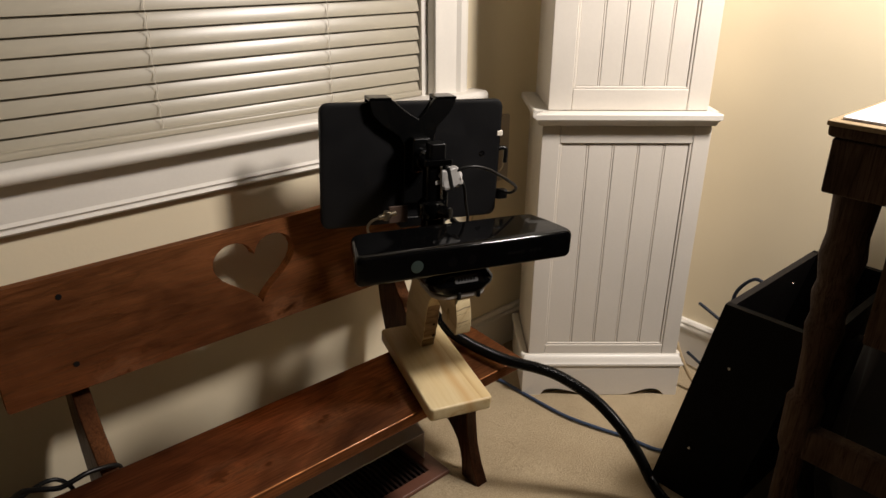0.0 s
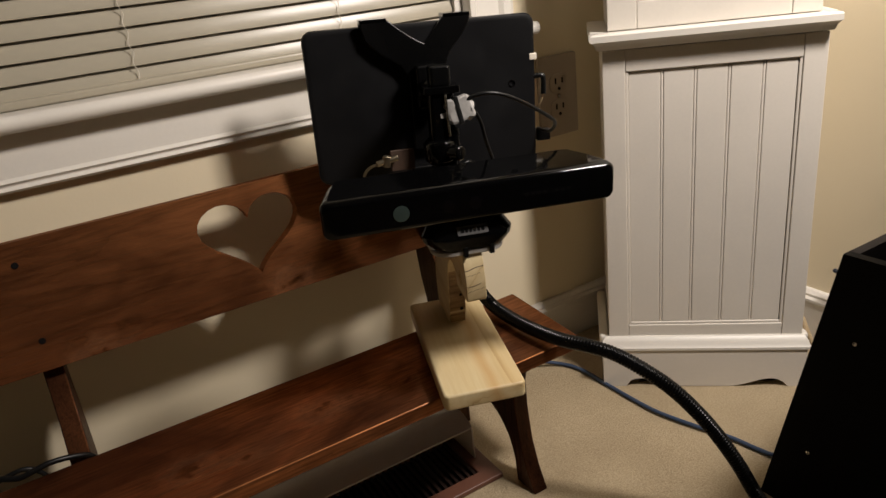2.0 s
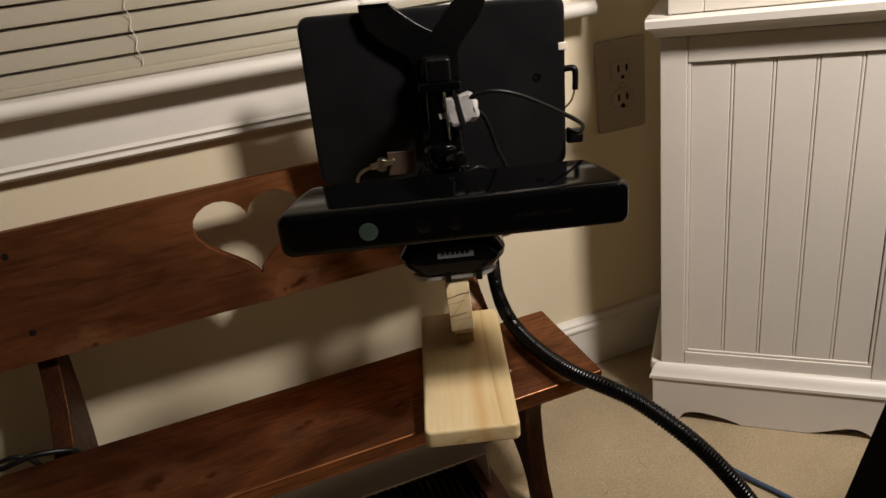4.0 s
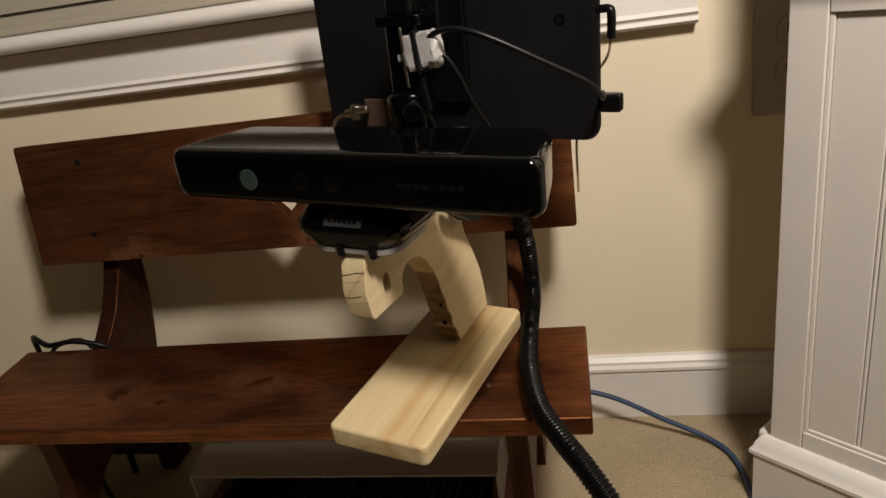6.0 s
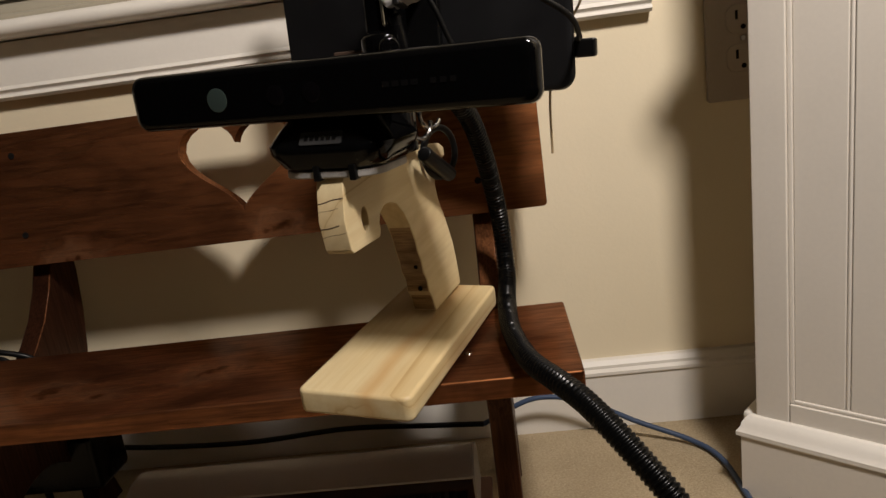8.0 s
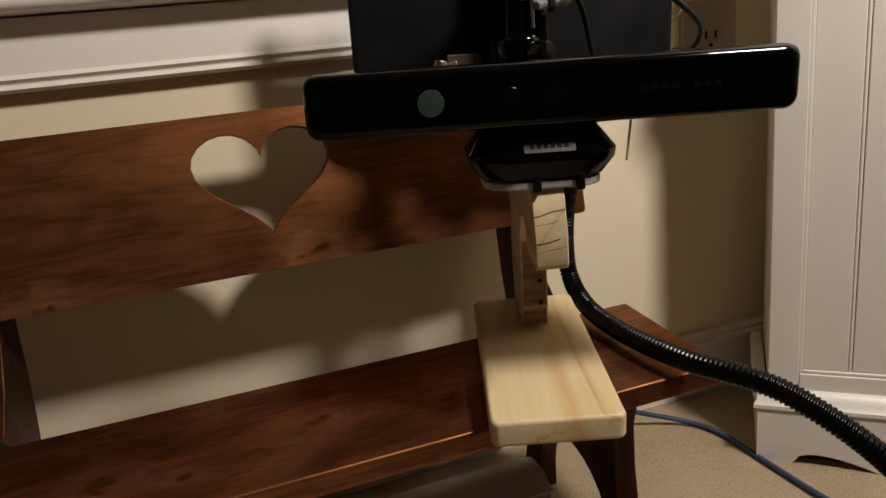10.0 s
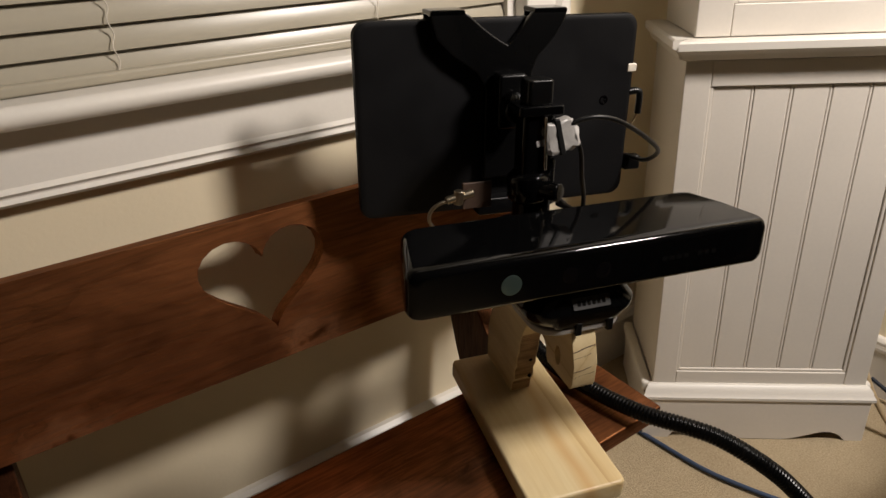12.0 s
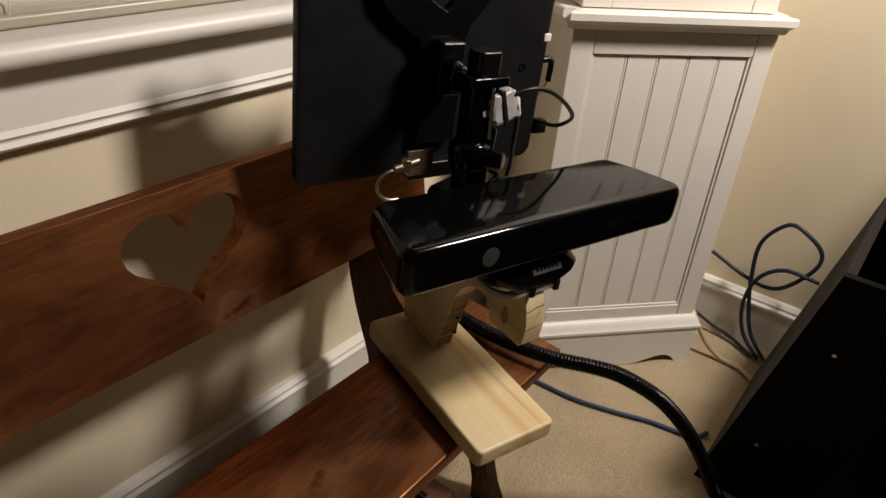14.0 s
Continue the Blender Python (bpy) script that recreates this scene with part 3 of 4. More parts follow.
# ---- the wooden grip stand, the sensor bar and the tablet on it ----
U = Vector((0.31, 0.947, 0.063)).normalized()
PLANK = basis((0.602, 0.663, 0.2325), (0.95, -0.3116, -0.028), U)


def grip_point(s, n, z):
    return Vector((0.6053, 0.662, 0)) + (s - 0.0022) * Vector((0.31, 0.947, 0)) + n * Vector((0.95, -0.3116, 0)) + Vector((0, 0, z))


def stand():
    g = thing("grip_stand", PLANK @ Matrix.Translation((0, 0, -0.019)), "raw pine pistol-grip stand on a flat plank", "stand")
    plank = prism(rounded(0.088, 0.199, 0.006, 4), 0.019, Matrix.Translation((0, 0, -0.019)), bevel=0.003)
    part("plank", plank, PINE, g, "pale pine base plank with rounded corners", at=PLANK)
    # profile in (s, z) of the board on edge
    prof = [(0.032, 0.2385), (0.093, 0.2425), (0.0915, 0.262), (0.088, 0.282), (0.079, 0.304), (0.068, 0.325), (0.065, 0.338), (0.068, 0.348),
            (0.080, 0.356), (0.094, 0.359), (0.0945, 0.366), (0.085, 0.371), (0.072, 0.3725), (-0.082, 0.3725), (-0.085, 0.366), (-0.0895, 0.345), (-0.0870, 0.325), (-0.0840, 0.3215),
            (-0.045, 0.3225), (-0.0425, 0.327), (-0.0425, 0.333), (-0.039, 0.339), (-0.032, 0.3425), (-0.022, 0.3425), (-0.012, 0.339),
            (-0.003, 0.331), (0.005, 0.319), (0.011, 0.305), (0.013, 0.295), (0.017, 0.286), (0.018, 0.276), (0.023, 0.268), (0.0235, 0.258), (0.029, 0.250)]
    hole = [(-0.0625 + 0.0045 * math.cos(a), 0.3395 + 0.0088 * math.sin(a)) for a in (2 * math.pi * k / 16 for k in range(16))]
    o = grip_point(0, -0.010, 0)
    m = basis(o, (0.31, 0.947, 0), (0, 0, 1))
    body = prism(prof, 0.020, m, [hole], 0.0016)
    part("grip", body, PINE_END, g, "sawn pine grip with finger ridges and rough end grain")
    for s, z in ((0.0175, 0.281), (0.0195, 0.262), (0.013, 0.300)):
        p = grip_point(s - 0.0012, 0.004, z)
        part("nail_hole", lathe([(0.0001, 0), (0.0017, 0.0004), (0.0022, 0.0012)], between(p, grip_point(s + 0.02, 0.004, z)), 8), DARK, g)
    edge = [(0.0065, 0.3165), (0.0112, 0.305), (0.0128, 0.297), (0.0168, 0.287), (0.0180, 0.277), (0.0228, 0.269), (0.0236, 0.259), (0.0288, 0.251), (0.0316, 0.2400)]
    strip = [(q - 0.0006, z) for q, z in edge] + [(q + 0.0015, z) for q, z in reversed(edge)]
    part("scorched_edge", prism(strip, 0.0182, basis(grip_point(0, -0.0091, 0), (0.31, 0.947, 0), (0, 0, 1)), bevel=0.0004), SCORCHED, g, "brown scorched finger ridges")
    # saw lines on the blunt front end, each a thin scored groove that follows the face
    face = [(0.3215, -0.0840), (0.325, -0.0870), (0.345, -0.0895), (0.366, -0.0850), (0.3725, -0.0820)]
    def face_s(z):
        return float(np.interp(z, [q[0] for q in face], [q[1] for q in face]))
    for i in range(7):
        z = 0.328 + i * 0.0056
        n1 = 0.0094 if i % 2 else 0.0052
        line = [(n, z + 0.0032 * (n + 0.0094) / 0.0188 + 0.0003 * math.sin(9 * i + 400 * n)) for n in (-0.0094 + (n1 + 0.0094) * k / 5 for k in range(6))]
        part("saw_mark", tube([grip_point(face_s(q) + 0.0002, n, q) for n, q in line], 0.00046 + 0.00012 * (i % 3), 6, 3), COPPERISH, g)


BAR = basis((0.5802, 0.5677, 0.4281), (0.2644, -0.081, -0.0102), (0.293, 0.956, 0.01))


def sensor():
    # local x along the bar, y backwards, z up
    s = thing("sensor_bar", BAR, "glossy black motion sensor bar on a short foot", "sensor")
    def ring(w, h, r, y, dz=0.0, bow=0.0):
        return [BAR @ Vector((x, y - bow * (1 - (2 * x / w) ** 2), z + dz)) for x, z in rounded(w, h, r, 6)]
    spec = [(0.265, 0.026, 0.007, -0.0010, 0, 0.002), (0.276, 0.033, 0.008, 0.0006, 0, 0.002), (0.2805, 0.036, 0.008, 0.004, 0, 0.001), (0.281, 0.037, 0.008, 0.009, 0, 0),
            (0.268, 0.034, 0.008, 0.040, 0.0013, 0), (0.252, 0.029, 0.009, 0.068, 0.003, 0), (0.244, 0.025, 0.010, 0.0725, 0.004, 0), (0.232, 0.017, 0.008, 0.0745, 0.004, 0)]
    part("bar", loft([ring(*q) for q in spec]), GLOSS, s)
    def front(x):
        return -0.0012
    # lenses on the front
    for x, r, mat, lab in ((-0.0690, 0.0076, LENS, "pale green reflecting lens"), (-0.025, 0.0062, LENS_DARK, ""), (0.0005, 0.0062, LENS_DARK, "")):
        y = front(x)
        p = BAR @ Vector((x, y + 0.0012, -0.001))
        q = BAR @ Vector((x, y - 0.0042, -0.001))
        part("lens", lathe([(r, 0), (r, 0.0013), (r * 0.96, 0.0015), (0.0002, 0.0015)], between(p, q), 24), mat, s, lab)
    # maker's mark as plain bars
    for i, w in enumerate((0.006, 0.006, 0.006, 0.006, 0.0, 0.005, 0.005, 0.005)):
        if w:
            x = 0.048 + i * 0.0060
            part("mark", box((x, front(x + 0.003) - 0.0002, -0.0022), (x + w * 0.75, front(x) + 0.002, 0.0012), m=BAR), GREY_MARK, s, "dim grey printed mark")
    # foot
    def fring(w, d, z, r, cy=0.041):
        return [BAR @ Vector((x - 0.004, y + cy, z)) for x, y in rounded(w, d, r, 5)]
    foot = part("foot", loft([fring(0.066, 0.056, -0.0505, 0.018), fring(0.076, 0.066, -0.0495, 0.020), fring(0.088, 0.074, -0.040, 0.020), fring(0.090, 0.074, -0.0345, 0.020),
                              fring(0.076, 0.062, -0.025, 0.018), fring(0.062, 0.050, -0.0165, 0.016)]), GLOSS, s)
    slope = BAR @ basis((-0.002, 0.0068, -0.0302), (1, 0, 0), (0, 0.534, 0.845))
    patch = prism(rounded(0.030, 0.0088, 0.001, 2), 0.0012, slope)
    part("label_patch", patch, FOIL, foot, "small silver label with dark print")
    for i in range(6):
        x = -0.0115 + i * 0.0040
        part("label_mark", box((x, -0.0018, 0.0010), (x + 0.0026, 0.0018, 0.0015), m=slope), GREY_MARK, foot)
    m = BAR @ Matrix.Translation((-0.004, 0.041, -0.0560))
    pad = part("pad", prism(rounded(0.072, 0.064, 0.018), 0.005, m, bevel=0.001), WHITE_PL, s, "white plastic mounting pad under the foot")
    for x in (-0.012, 0.014):
        part("strap", box((x, 0.0065, -0.0575), (x + 0.005, 0.014, -0.047), 0.001, m=BAR), SATIN, s)


TAB = basis((0.6365, 0.743, 0.4925), (0.243, -0.084, -0.0115), (0, 0, 1))   # local z points to the viewer side


def tablet():
    t = thing("tablet", TAB, "black tablet computer seen from its back, held upright", "tablet")
    def ring(w, h, r, z):
        return [TAB @ Vector((x, y, z)) for x, y in rounded(w, h, r, 6)]
    part("shell", loft([ring(0.250, 0.162, 0.010, -0.0088), ring(0.2565, 0.168, 0.012, -0.0075), ring(0.2575, 0.169, 0.012, -0.003), ring(0.2555, 0.167, 0.012, 0.0005), ring(0.246, 0.158, 0.010, 0.002)]), TABLET, t)
    part("screen", prism(rounded(0.244, 0.156, 0.008), 0.0008, TAB @ Matrix.Translation((0, 0, -0.0095))), LENS_DARK, t, "unlit glass screen")
    part("camera_lens", lathe([(0.0042, 0), (0.0042, 0.0008), (0.0030, 0.0009), (0.0028, 0.0004), (0.0002, 0.0004)], TAB @ Matrix.Translation((0.1, 0.009, 0.0016)), 20), LENS_DARK, t)
    part("peeling_tab", box((0.1215, 0.033, -0.004), (0.1305, 0.0405, 0.0028), 0.001, m=TAB), PLATE, t, "torn pale sticker on the edge")


def L(u, z, off):
    """A point beside the tablet: along it, height, and distance in front of its back."""
    p = TAB @ Vector((u, 0, off))
    p.z = z
    return p


POST_HOME = basis((0.6135, 0.681, 0.3735), TAB.to_3x3().col[0], (0.326, 0.944, 0))


def mount():
    h = thing("tablet_mount", pose(0.608, 0.685, 0.373), "black plastic spring clamp mount holding the tablet", "mount")
    # forked plate with a concave web, its two arms hooked over the top edge
    def web(p, q, sag, n=6):
        (u0, z0), (u1, z1) = p, q
        return [(u0 + (u1 - u0) * i / n, z0 + (z1 - z0) * i / n - sag * math.sin(math.pi * i / n)) for i in range(n)]
    fork = [(-0.067, 0.5815), (-0.0365, 0.5815)] + web((-0.033, 0.5795), (0.001, 0.5555), 0.0015) + web((0.001, 0.5555), (0.021, 0.5795), 0.0015)
    fork += [(0.023, 0.5815), (0.0535, 0.5815), (0.0515, 0.574), (0.043, 0.560), (0.029, 0.545), (0.024, 0.532), (0.023, 0.44), (-0.018, 0.44), (-0.018, 0.520), (-0.026, 0.533), (-0.048, 0.548), (-0.062, 0.562)]
    part("back_plate", prism([(u, z - 0.4925) for u, z in fork], 0.008, TAB @ Matrix.Translation((0, 0, 0.0032)), bevel=0.0018), SATIN, h)
    for u in (-0.0518, 0.0383):
        arm = part("hook", prism(rounded(0.0296, 0.0046, 0.0015), 0.0255, TAB @ Matrix.Translation((u, 0.0893, -0.0143)), bevel=0.001), GLOSS, h)
        part("hook_tip", prism(rounded(0.0285, 0.013, 0.003), 0.0028, TAB @ Matrix.Translation((u, 0.0846, -0.0145)), bevel=0.001), SATIN, arm)
    part("lower_jaw", prism(rounded(0.052, 0.016, 0.004), 0.022, TAB @ Matrix.Translation((0.002, -0.079, -0.008)), bevel=0.002), SATIN, h)
    # sliding spring box
    part("spring_box", box((-0.013, -0.004, 0.012), (0.012, 0.042, 0.030), 0.003, m=TAB), SATIN, h)
    # ball joint and upright post standing on the rear of the grip
    part("ball_socket", lathe([(0.006, 0), (0.011, 0.004), (0.013, 0.012), (0.011, 0.022), (0.007, 0.026)], between(L(0.0, 0.512, 0.028), L(-0.006, 0.506, 0.06)), 18), GLOSS, h)
    post = part("post", prism(rounded(0.027, 0.022, 0.005), 0.1385, POST_HOME @ Matrix.Translation((0, 0, 0.0)), bevel=0.001), GLOSS, h)
    part("collar", prism(rounded(0.038, 0.028, 0.003), 0.008, POST_HOME @ Matrix.Translation((0, 0, 0.137)), bevel=0.0015), GLOSS, post)
    part("cap", prism(rounded(0.022, 0.020, 0.004), 0.020, POST_HOME @ Matrix.Translation((0, 0, 0.1445)), bevel=0.002), SATIN, post)
    part("collar", rod((0.6135, 0.681, 0.437), (0.6135, 0.681, 0.464), 0.0175, 20, 0.005), GLOSS, post)
    part("thumb_screw", rod((0.6165, 0.668, 0.450), (0.6215, 0.651, 0.450), 0.008, 14, 0.002), GLOSS, post)
    part("clamp_lever", box((0.6165, 0.6640, 0.466), (0.6190, 0.6675, 0.510), 0.001), CHROME, post, "bright metal lever edge")
    part("mount_block", box((0.588, 0.662, 0.373), (0.628, 0.706, 0.420), 0.006), SATIN, h)


def straps():
    # brass snap hook hanging at the post
    k = thing("snap_hook", pose(0.558, 0.705, 0.43), "worn brass snap hook with a brown tag", "hook")
    c = Vector((0.5565, 0.7085, 0.4300))
    ex = TAB.to_3x3() @ Vector((1, 0, 0))
    up = Vector((0, 0, 1))
    pts = [c + ex * (0.017 * math.cos(a) - 0.004) + up * (0.0135 * math.sin(a)) for a in (radians(d) for d in range(80, 290, 20))]
    part("hook", tube([tuple(p) for p in pts], 0.0016, 8, 4), BRASS, k)
    part("swivel", rod(c + ex * -0.006 + up * 0.014, c + ex * 0.018 + up * 0.019, 0.0034, 12, 0.001), BRASS, k)
    part("swivel_ring", rod(c + ex * 0.004 + up * 0.010, c + ex * 0.006 + up * 0.022, 0.0045, 12, 0.001), BRASS, k)
    part("tag", box((-0.052, -0.063, 0.050), (-0.026, -0.040, 0.053), 0.001, m=TAB), COPPERISH, k)
    # black ring strap behind the foot with steel loops
    r = thing("strap_ring", pose(0.64, 0.70, 0.36), "black strap ring with steel loops behind the foot", "strap")
    c = grip_point(0.060, 0.020, 0.366)
    a1, a2 = Vector((0.55, 0.83, 0)), up
    part("ring", tube([tuple(c + a1 * 0.021 * math.cos(radians(d)) + a2 * 0.020 * math.sin(radians(d))) for d in range(0, 361, 24)], 0.0028, 8, 4), RUBBER, r)
    part("tube_grip", rod(grip_point(0.018, 0.024, 0.371), grip_point(0.062, 0.026, 0.3465), 0.0062, 14, 0.0015), SATIN, r)
    for k2, (s, z) in enumerate(((0.028, 0.392), (0.05, 0.398))):
        c2 = grip_point(s, 0.020, z)
        part("steel_loop", tube([tuple(c2 + a1 * 0.013 * math.cos(radians(d)) + a2 * 0.011 * math.sin(radians(d))) for d in range(190 - 40 * k2, 380 - 40 * k2, 20)], 0.0018, 8, 4), CHROME, r)


def cables():
    # white adapter tied to the post
    a = thing("cable_adapter", pose(0.638, 0.674, 0.49), "white cable adapter tied to the mount with a black tie", "adapter")
    m = basis((0.6345, 0.672, 0.4905), (0.93, -0.33, 0.15), (-0.05, 0.2, 1))
    body = prism(rounded(0.030, 0.026, 0.007), 0.014, m, bevel=0.003)
    bmesh.ops.subdivide_edges(body, edges=body.edges[:], cuts=3, use_grid_fill=True)
    for v in body.verts:
        v.co += Vector((noise.noise(v.co * 190), noise.noise(v.co * 190 + Vector((5, 0, 0))), noise.noise(v.co * 170 + Vector((0, 7, 0))))) * 0.0022
    part("body", body, WHITE_PL, a)
    part("nub", box((-0.021, -0.004, 0.003), (-0.013, 0.002, 0.010), 0.001, m=m), WHITE_PL, a)
    part("tie", box((-0.004, -0.0145, -0.0008), (0.001, 0.0142, 0.0150), 0.001, m=m), RUBBER, a)
    # plug at the tablet's side with its cable looped to the adapter
    c = thing("charging_cable", pose(*L(0.139, 0.44, 0.0)), "black charging cable looped from tablet to adapter", "cable")
    part("plug", box((0.129, -0.061, -0.008), (0.146, -0.047, 0.003), 0.002, m=TAB), SATIN, c)
    part("cord", tube([L(0.129, 0.440, -0.002), L(0.136, 0.441, 0.022), L(0.134, 0.456, 0.045), L(0.110, 0.4755, 0.064), L(0.076, 0.497, 0.078), L(0.053, 0.505, 0.081), L(0.034, 0.503, 0.079), L(0.022, 0.494, 0.076), L(0.014, 0.476, 0.074), L(0.014, 0.450, 0.070), L(0.02, 0.415, 0.06)], 0.0021, 8, 8), RUBBER, c)
    part("cord", tube([L(0.024, 0.486, 0.076), L(0.036, 0.488, 0.074), L(0.044, 0.474, 0.070), L(0.050, 0.450, 0.062), L(0.058, 0.425, 0.052), L(0.060, 0.402, 0.045)], 0.0020, 8, 8), RUBBER, c)
    part("cord", tube([L(0.044, 0.418, 0.042), L(0.030, 0.428, 0.050), L(0.016, 0.420, 0.052), L(0.020, 0.408, 0.050), L(0.040, 0.404, 0.046), L(0.050, 0.412, 0.044), L(0.036, 0.422, 0.046)], 0.0030, 8, 8), RUBBER, c)
    part("ferrite", rod(L(0.014, 0.474, 0.074), L(0.015, 0.446, 0.069), 0.0052, 12, 0.002), SATIN, c)
    p = thing("audio_plug", pose(*L(0.134, 0.50, 0.0)), "black right-angle plug with thin cable", "plug")
    part("plug", tube([L(0.127, 0.501, -0.002), L(0.137, 0.501, -0.001), L(0.139, 0.496, 0.0), L(0.138, 0.480, 0.0)], 0.0032, 8, 6), SATIN, p)
    part("cord", tube([L(0.138, 0.481, 0), L(0.134, 0.468, -0.004), L(0.124, 0.456, -0.012), L(0.110, 0.44, -0.016), L(0.10, 0.40, -0.02), L(0.095, 0.35, -0.03)], 0.0011, 6, 6), BEIGE, p)
    # corrugated loom from behind the sensor over the seat to the floor
    line = [(0.662, 0.668, 0.410), (0.672, 0.700, 0.385), (0.680, 0.742, 0.340), (0.685, 0.766, 0.290), (0.686, 0.763, 0.246), (0.683, 0.725, 0.2265), (0.684, 0.668, 0.222), (0.694, 0.610, 0.221), (0.712, 0.568, 0.2205),
            (0.728, 0.543, 0.214), (0.750, 0.514, 0.194), (0.771, 0.493, 0.168), (0.793, 0.470, 0.130), (0.812, 0.448, 0.085), (0.826, 0.428, 0.04), (0.836, 0.405, 0.014), (0.842, 0.36, 0.0125), (0.82, 0.25, 0.0125)]
    single("cable_loom", tube(line, 0.0074, 14, 12, 0.0010, 0.0009), HOSE, "black corrugated cable loom draped over the bench", "hose")
    floor_line = [(0.640, 0.872, 0.030), (0.700, 0.868, 0.058), (0.755, 0.866, 0.050), (0.815, 0.858, 0.022), (0.866, 0.838, 0.006), (0.886, 0.80, 0.0045), (0.889, 0.73, 0.0045), (0.894, 0.65, 0.0045), (0.91, 0.59, 0.0045), (0.926, 0.545, 0.0045), (0.938, 0.49, 0.0045), (0.96, 0.474, 0.0045)]
    single("network_cable", tube(floor_line, 0.0030, 8, 10), BLUE, "blue network cable lying on the carpet", "cable")
    coil = [(1.205, 0.590, 0.145), (1.205, 0.520, 0.120), (1.198, 0.478, 0.128), (1.196, 0.444, 0.174), (1.2, 0.442, 0.204), (1.2, 0.47, 0.226), (1.2, 0.497, 0.230), (1.2, 0.524, 0.190), (1.202, 0.522, 0.130), (1.205, 0.510, 0.070), (1.200, 0.493, 0.030), (1.18, 0.46, 0.006)]
    single("coiled_cable", tube(coil, 0.0032, 8, 10), NAVY, "dark blue cable coiled against the wall", "cable")
    coil2 = [(1.195, 0.430, 0.160), (1.192, 0.480, 0.162), (1.198, 0.512, 0.130), (1.198, 0.520, 0.08), (1.196, 0.505, 0.030), (1.18, 0.47, 0.005)]
    single("coiled_cable", tube(coil2, 0.0032, 8, 10), NAVY, "dark blue cable coiled against the wall", "cable")
    low = [(1.21, 0.600, 0.030), (1.205, 0.56, 0.018), (1.2, 0.52, 0.010), (1.18, 0.48, 0.005)]
    single("coiled_cable", tube(low, 0.003, 8, 8), NAVY, "dark blue cable coiled against the wall", "cable")
    bei = [(1.140, 0.610, 0.120), (1.128, 0.585, 0.095), (1.127, 0.566, 0.062), (1.134, 0.542, 0.025), (1.138, 0.515, 0.006), (1.135, 0.485, 0.005), (1.12, 0.46, 0.005)]
    single("beige_cable", tube(bei, 0.0040, 8, 8), BEIGE, "beige cable running down beside the cabinet", "cable")
    left = [(-0.10, 0.78, 0.105), (0.0, 0.785, 0.110), (0.075, 0.79, 0.128), (0.12, 0.795, 0.150), (0.155, 0.80, 0.162), (0.181, 0.80, 0.160)]
    single("power_cable", tube(left, 0.0034, 8, 8), RUBBER, "black power cable hanging behind the bench", "cable")
    wire = [(0.07, 0.80, 0.02), (0.078, 0.80, 0.120), (0.094, 0.80, 0.178), (0.124, 0.80, 0.196), (0.150, 0.80, 0.192), (0.164, 0.802, 0.15), (0.168, 0.81, 0.03)]
    single("power_cable", tube(wire, 0.0026, 8, 8), RUBBER, "thin black cable looped behind the bench", "cable")
    drape = [(0.212, 0.795, 0.150), (0.211, 0.777, 0.185), (0.205, 0.764, 0.206), (0.190, 0.758, 0.2155), (0.172, 0.754, 0.2205), (0.156, 0.752, 0.2195), (0.142, 0.753, 0.2175), (0.124, 0.760, 0.221), (0.108, 0.772, 0.218), (0.094, 0.786, 0.195), (0.086, 0.795, 0.145), (0.082, 0.80, 0.06), (0.08, 0.80, 0.004)]
    single("power_cable", tube(drape, 0.0030, 8, 8), RUBBER, "black cable draped over the seat round the bench post", "cable")
    behind = [(0.14, 0.872, 0.05), (0.24, 0.874, 0.038), (0.36, 0.872, 0.034), (0.48, 0.872, 0.040), (0.58, 0.872, 0.034), (0.640, 0.872, 0.030)]
    single("power_cable", tube(behind, 0.0032, 8, 8), RUBBER, "black cable lying along the wall under the bench", "cable")
    blue2 = [(0.10, 0.80, 0.075), (0.12, 0.77, 0.055), (0.15, 0.745, 0.03), (0.17, 0.73, 0.006), (0.20, 0.70, 0.0045)]
    single("network_cable", tube(blue2, 0.003, 8, 8), NAVY, "dark blue network cable hanging from the adapter", "cable")


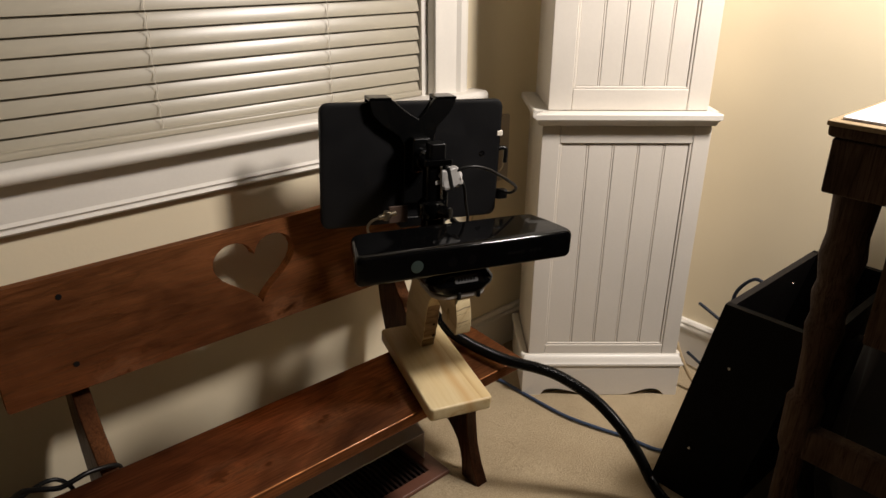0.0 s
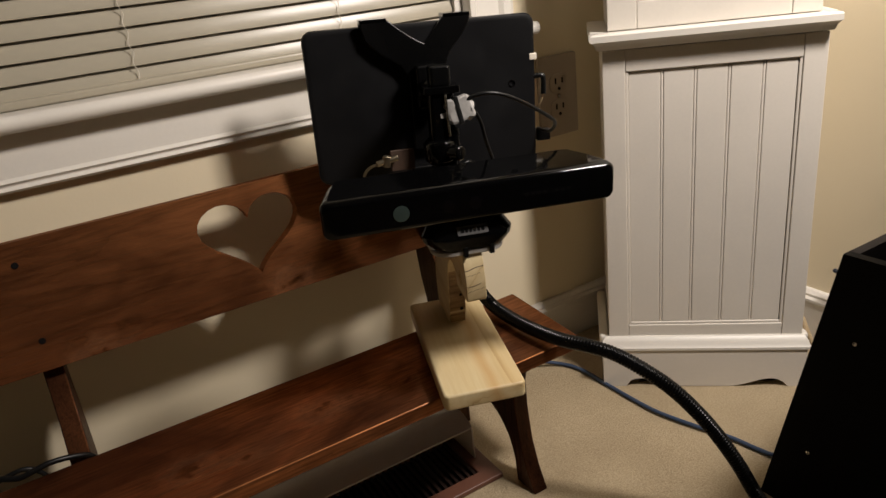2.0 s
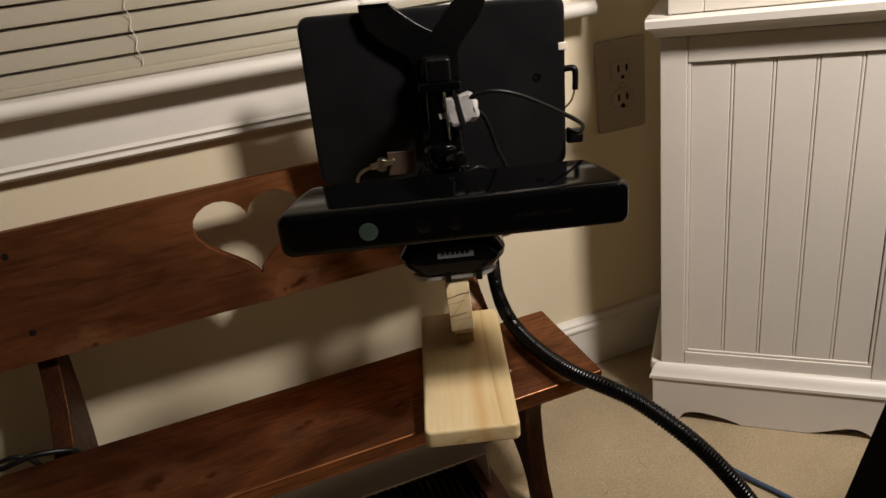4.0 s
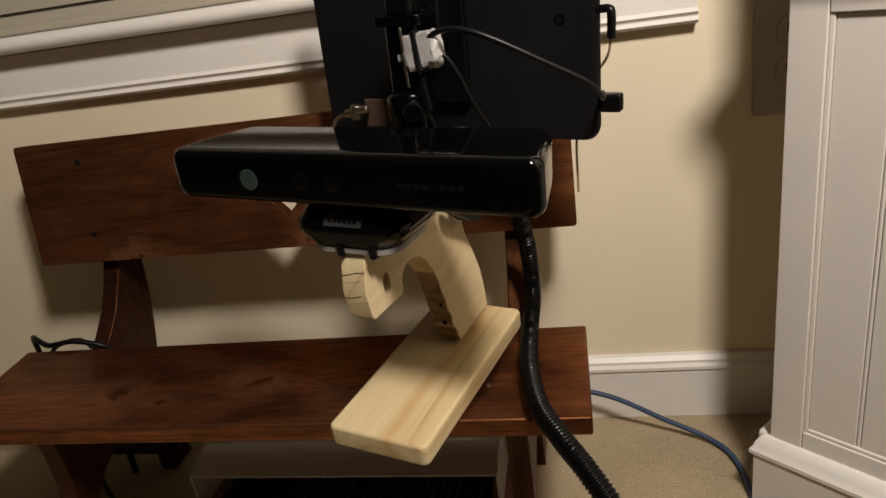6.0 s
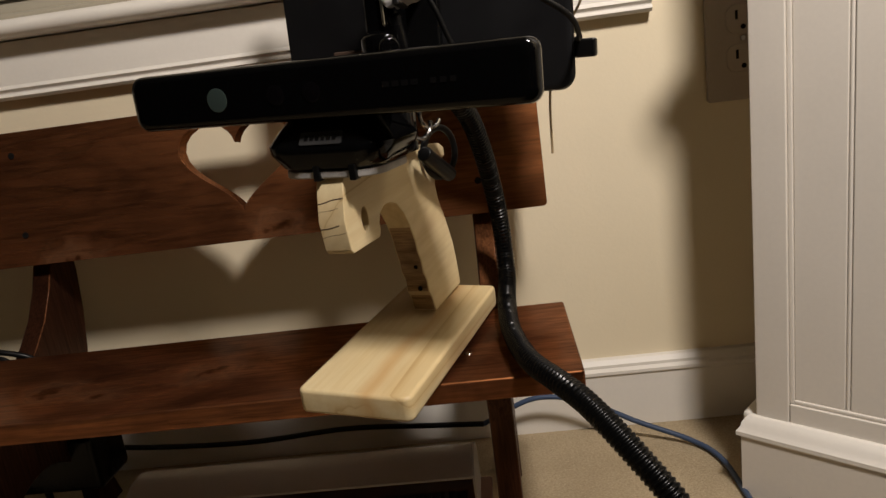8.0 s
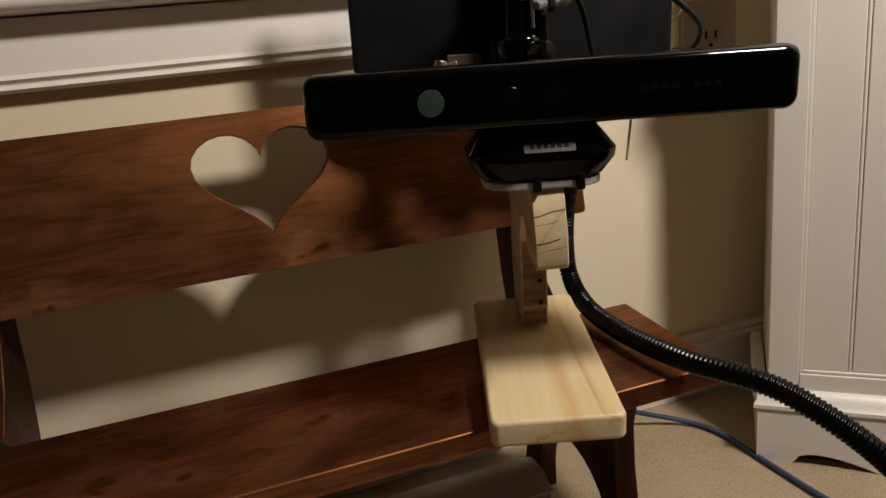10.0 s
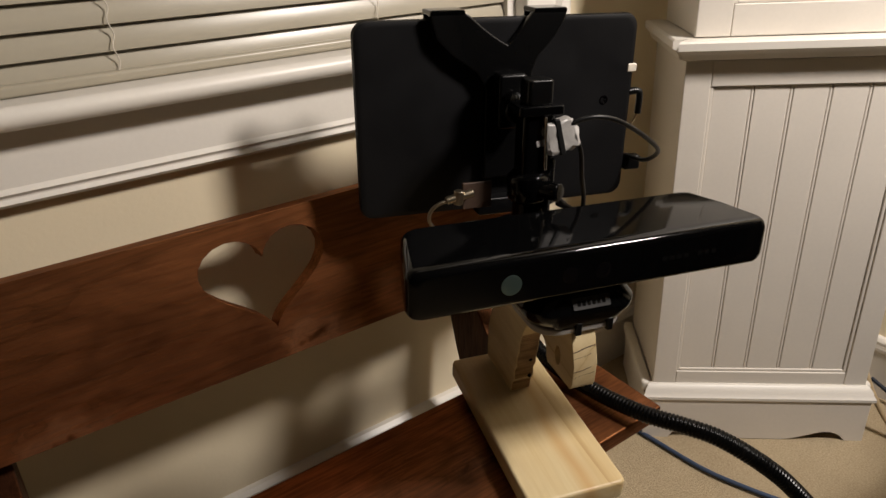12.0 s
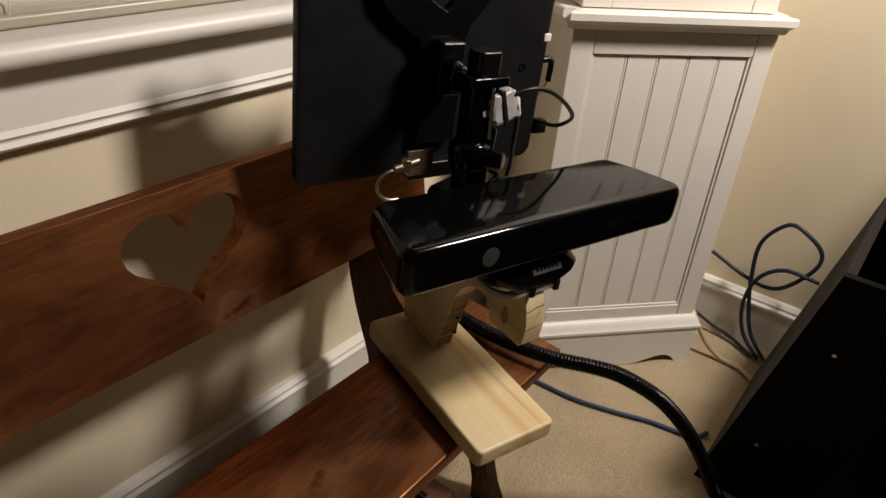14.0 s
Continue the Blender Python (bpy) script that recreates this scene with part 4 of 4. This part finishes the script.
def under_bench():
    r = thing("floor_register", pose(0.46, 0.73, 0), "brown metal floor register under the bench", "register")
    x0, x1, y0, y1 = 0.275, 0.646, 0.674, 0.800
    frame_bm = prism([(x0, y0), (x1, y0), (x1, y1), (x0, y1)], 0.008, Matrix.Translation((0, 0, 0.0)), [[(x0 + 0.026, y0 + 0.022), (x1 - 0.026, y0 + 0.022), (x1 - 0.026, y1 - 0.022), (x0 + 0.026, y1 - 0.022)]], 0.002)
    part("frame", frame_bm, BROWN_METAL, r)
    # flat black plate in place of the shade down between the louvers
    part("well_shade", box((x0 + 0.02, y0 + 0.018, 0.0012), (x1 - 0.02, y1 - 0.018, 0.0022)), DARK, r)
    n = 36
    for i in range(n):
        x = x0 + 0.030 + (x1 - x0 - 0.06) * i / (n - 1)
        part("louver", box((x - 0.0019, y0 + 0.018, 0.0022), (x + 0.0019, y1 - 0.018, 0.0068)), LOUVER, r, smooth=0)
    # clear plastic deflector hood
    prof = [(0.800, 0.0), (0.797, 0.030), (0.785, 0.050), (0.765, 0.060), (0.742, 0.060), (0.722, 0.050)]
    outer = prof + [(y - 0.0022 * (1 if i < 3 else 0), z - 0.0022) for i, (y, z) in reversed(list(enumerate(prof)))]
    d = thing("air_deflector", pose(0.46, 0.76, 0.008), "smoky clear plastic air deflector over the register", "deflector")
    part("hood", loft([[(x, y, max(z, 0) + 0.008) for y, z in outer] for x in (0.2875, 0.4, 0.52, 0.6315)]), CLEAR, d, smooth=30)
    for xx in (0.285, 0.632):
        part("end_panel", prism(list(prof) + [(0.722, 0.0)], 0.0022, basis((xx, 0, 0.008), (0, 1, 0), (0, 0, 1))), CLEAR, d)
    a = thing("power_adapter", pose(0.15, 0.80, 0), "black power adapter block under the bench", "adapter")
    part("body", box((0.060, 0.775, 0.045), (0.232, 0.835, 0.108), 0.006), SATIN, a)
    part("lead", rod((0.15, 0.80, 0.0), (0.15, 0.80, 0.05), 0.004), RUBBER, a)


def black_box():
    """Open black board box that leans back: its top is pushed towards -y."""
    k = thing("black_box", pose(1.01, 0.35, 0), "open black board box with small screws, leaning", "box")
    x0, x1, dep, lean, h, t = 0.878, 1.150, 0.118, -0.067, 0.334, 0.010
    def P(x, y, z):
        return Vector((x, 0.462 - y + lean * z / h, z))
    def panel(name, corners, normal_in, mat=BLACK_BOX):
        vin = Vector(normal_in) * t
        b = loft([[Vector(c) for c in corners], [Vector(c) + vin for c in corners]])
        bevel_sharp(b, 0.0022)
        return part(name, b, mat, k)
    side = panel("side", [P(x0, 0, 0), P(x0, dep, 0), P(x0, dep, h), P(x0, 0, h)], (1, 0, 0))
    panel("side", [P(x1 - t, 0, 0), P(x1 - t, dep, 0), P(x1 - t, dep, h), P(x1 - t, 0, h)], (1, 0, 0))
    panel("back", [P(x0 + t, 0, 0), P(x1 - t, 0, 0), P(x1 - t, 0, h), P(x0 + t, 0, h)], (0, -1, 0), BOX_IN)
    panel("front", [P(x0 + t, dep - t, 0), P(x1 - t, dep - t, 0), P(x1 - t, dep - t, h * 0.93), P(x0 + t, dep - t, h * 0.93)], (0, -1, 0))
    panel("bottom", [P(x0 + t, t, 0), P(x1 - t, t, 0), P(x1 - t, dep - t, 0), P(x0 + t, dep - t, 0)], (0, 0, 1))
    for y, z in ((0.374, 0.244), (0.409, 0.090)):
        part("screw", lathe([(0.0026, 0), (0.0022, 0.0010), (0.0002, 0.0014)], between((x0 + 0.0005, y, z), (x0 - 0.01, y, z)), 12), CHROME, side)
    p = P(1.08, 0.012, 0.30)
    part("screw", lathe([(0.0026, 0), (0.0022, 0.0010), (0.0002, 0.0014)], between(p, p + Vector((0, -0.01, 0))), 12), CHROME, k)


def side_table():
    d = thing("side_table", pose(0.95, 0.18, 0), "old brown wooden side table with worn gilt edges", "table")
    x0, y1, z = 0.800, 0.293, 0.606
    part("tabletop", box((x0, -0.12, z - 0.016), (1.17, y1, z), 0.005), BROWN_WOOD, d)
    part("worn_edge", box((x0 - 0.0010, -0.118, z - 0.0045), (x0 + 0.012, y1 - 0.002, z + 0.0006), 0.0008), GOLD_EDGE, d, "worn pale gilt edge")
    part("worn_edge", box((x0, y1 - 0.006, z - 0.0045), (1.168, y1 + 0.0010, z + 0.0004), 0.0008), GOLD_EDGE, d, "worn pale gilt edge")
    part("apron", box((x0 + 0.005, -0.11, z - 0.074), (1.16, y1 - 0.005, z - 0.0165), 0.003), BROWN_WOOD, d)
    for x, y in ((x0 + 0.050, y1 - 0.028), (1.13, y1 - 0.028), (x0 + 0.044, -0.08), (1.13, -0.08)):
        prof = [(0.012, 0.0), (0.014, 0.05), (0.014, 0.20), (0.020, 0.215), (0.021, 0.275), (0.015, 0.285), (0.017, 0.34), (0.021, 0.37), (0.018, 0.385), (0.022, 0.41), (0.019, 0.425), (0.024, 0.455), (0.021, 0.48), (0.024, z - 0.075)]
        foot = (x - 0.024 if x < 1 else x + 0.01, y - 0.006, 0)
        part("leg", lathe(prof, between(foot, (x, y, z - 0.075)), 16), BROWN_WOOD, d)
    part("side_panel", box((x0 + 0.030, -0.075, z - 0.235), (x0 + 0.044, y1 - 0.072, z - 0.0745), 0.003), BROWN_WOOD, d)
    part("stretcher", box((x0 + 0.020, -0.07, 0.205), (x0 + 0.040, y1 - 0.045, 0.248), 0.003), BROWN_WOOD, d)
    single("paper_sheet", box((x0 + 0.016, -0.05, z), (1.10, y1 - 0.007, z + 0.003), 0.0008), PAPER, "white paper pad lying on the table", "paper")
    # added black lump in place of the shade and dim clutter under the table
    b = bmesh.new()
    bmesh.ops.create_icosphere(b, subdivisions=4, radius=1)
    for v in b.verts:
        n = v.co.normalized()
        s = 1 + 0.16 * noise.noise(n * 2.2) + 0.06 * noise.noise(n * 6)
        q = Vector([math.copysign(abs(c) ** 0.6, c) for c in n])
        v.co = Vector((1.005 + q.x * 0.130 * s, 0.100 + q.y * 0.150 * s, min(z - 0.078, max(0.001, 0.25 + q.z * 0.285 * s))))
    single("table_dark_fill", b, DARK_FILL, "added black lump filling the dark space under the table", "bag")
    # second added lump, keeps lit carpet from showing in front of the box
    b = bmesh.new()
    bmesh.ops.create_icosphere(b, subdivisions=4, radius=1)
    for v in b.verts:
        n = v.co.normalized()
        s = 1 + 0.12 * noise.noise(n * 2.6 + Vector((3, 1, 0))) + 0.05 * noise.noise(n * 7)
        v.co = Vector((1.04 + n.x * 0.085 * s, 0.272 + n.y * 0.030 * s, max(0.001, 0.125 + n.z * 0.150 * s)))
    single("gap_dark_fill", b, DARK_FILL, "added black lump darkening the gap in front of the box", "bundle")


room()
baseboard("baseboard_north", (WEST, NORTH, 0), (EAST - 0.016, NORTH, 0), (0, -1, 0), 0.92)
baseboard("baseboard_east", (EAST, NORTH, 0), (EAST, SOUTH, 0), (-1, 0, 0))
window()
blind()
outlet()
cabinet()
bench()
stand()
sensor()
tablet()
mount()
straps()
cables()
under_bench()
black_box()
side_table()
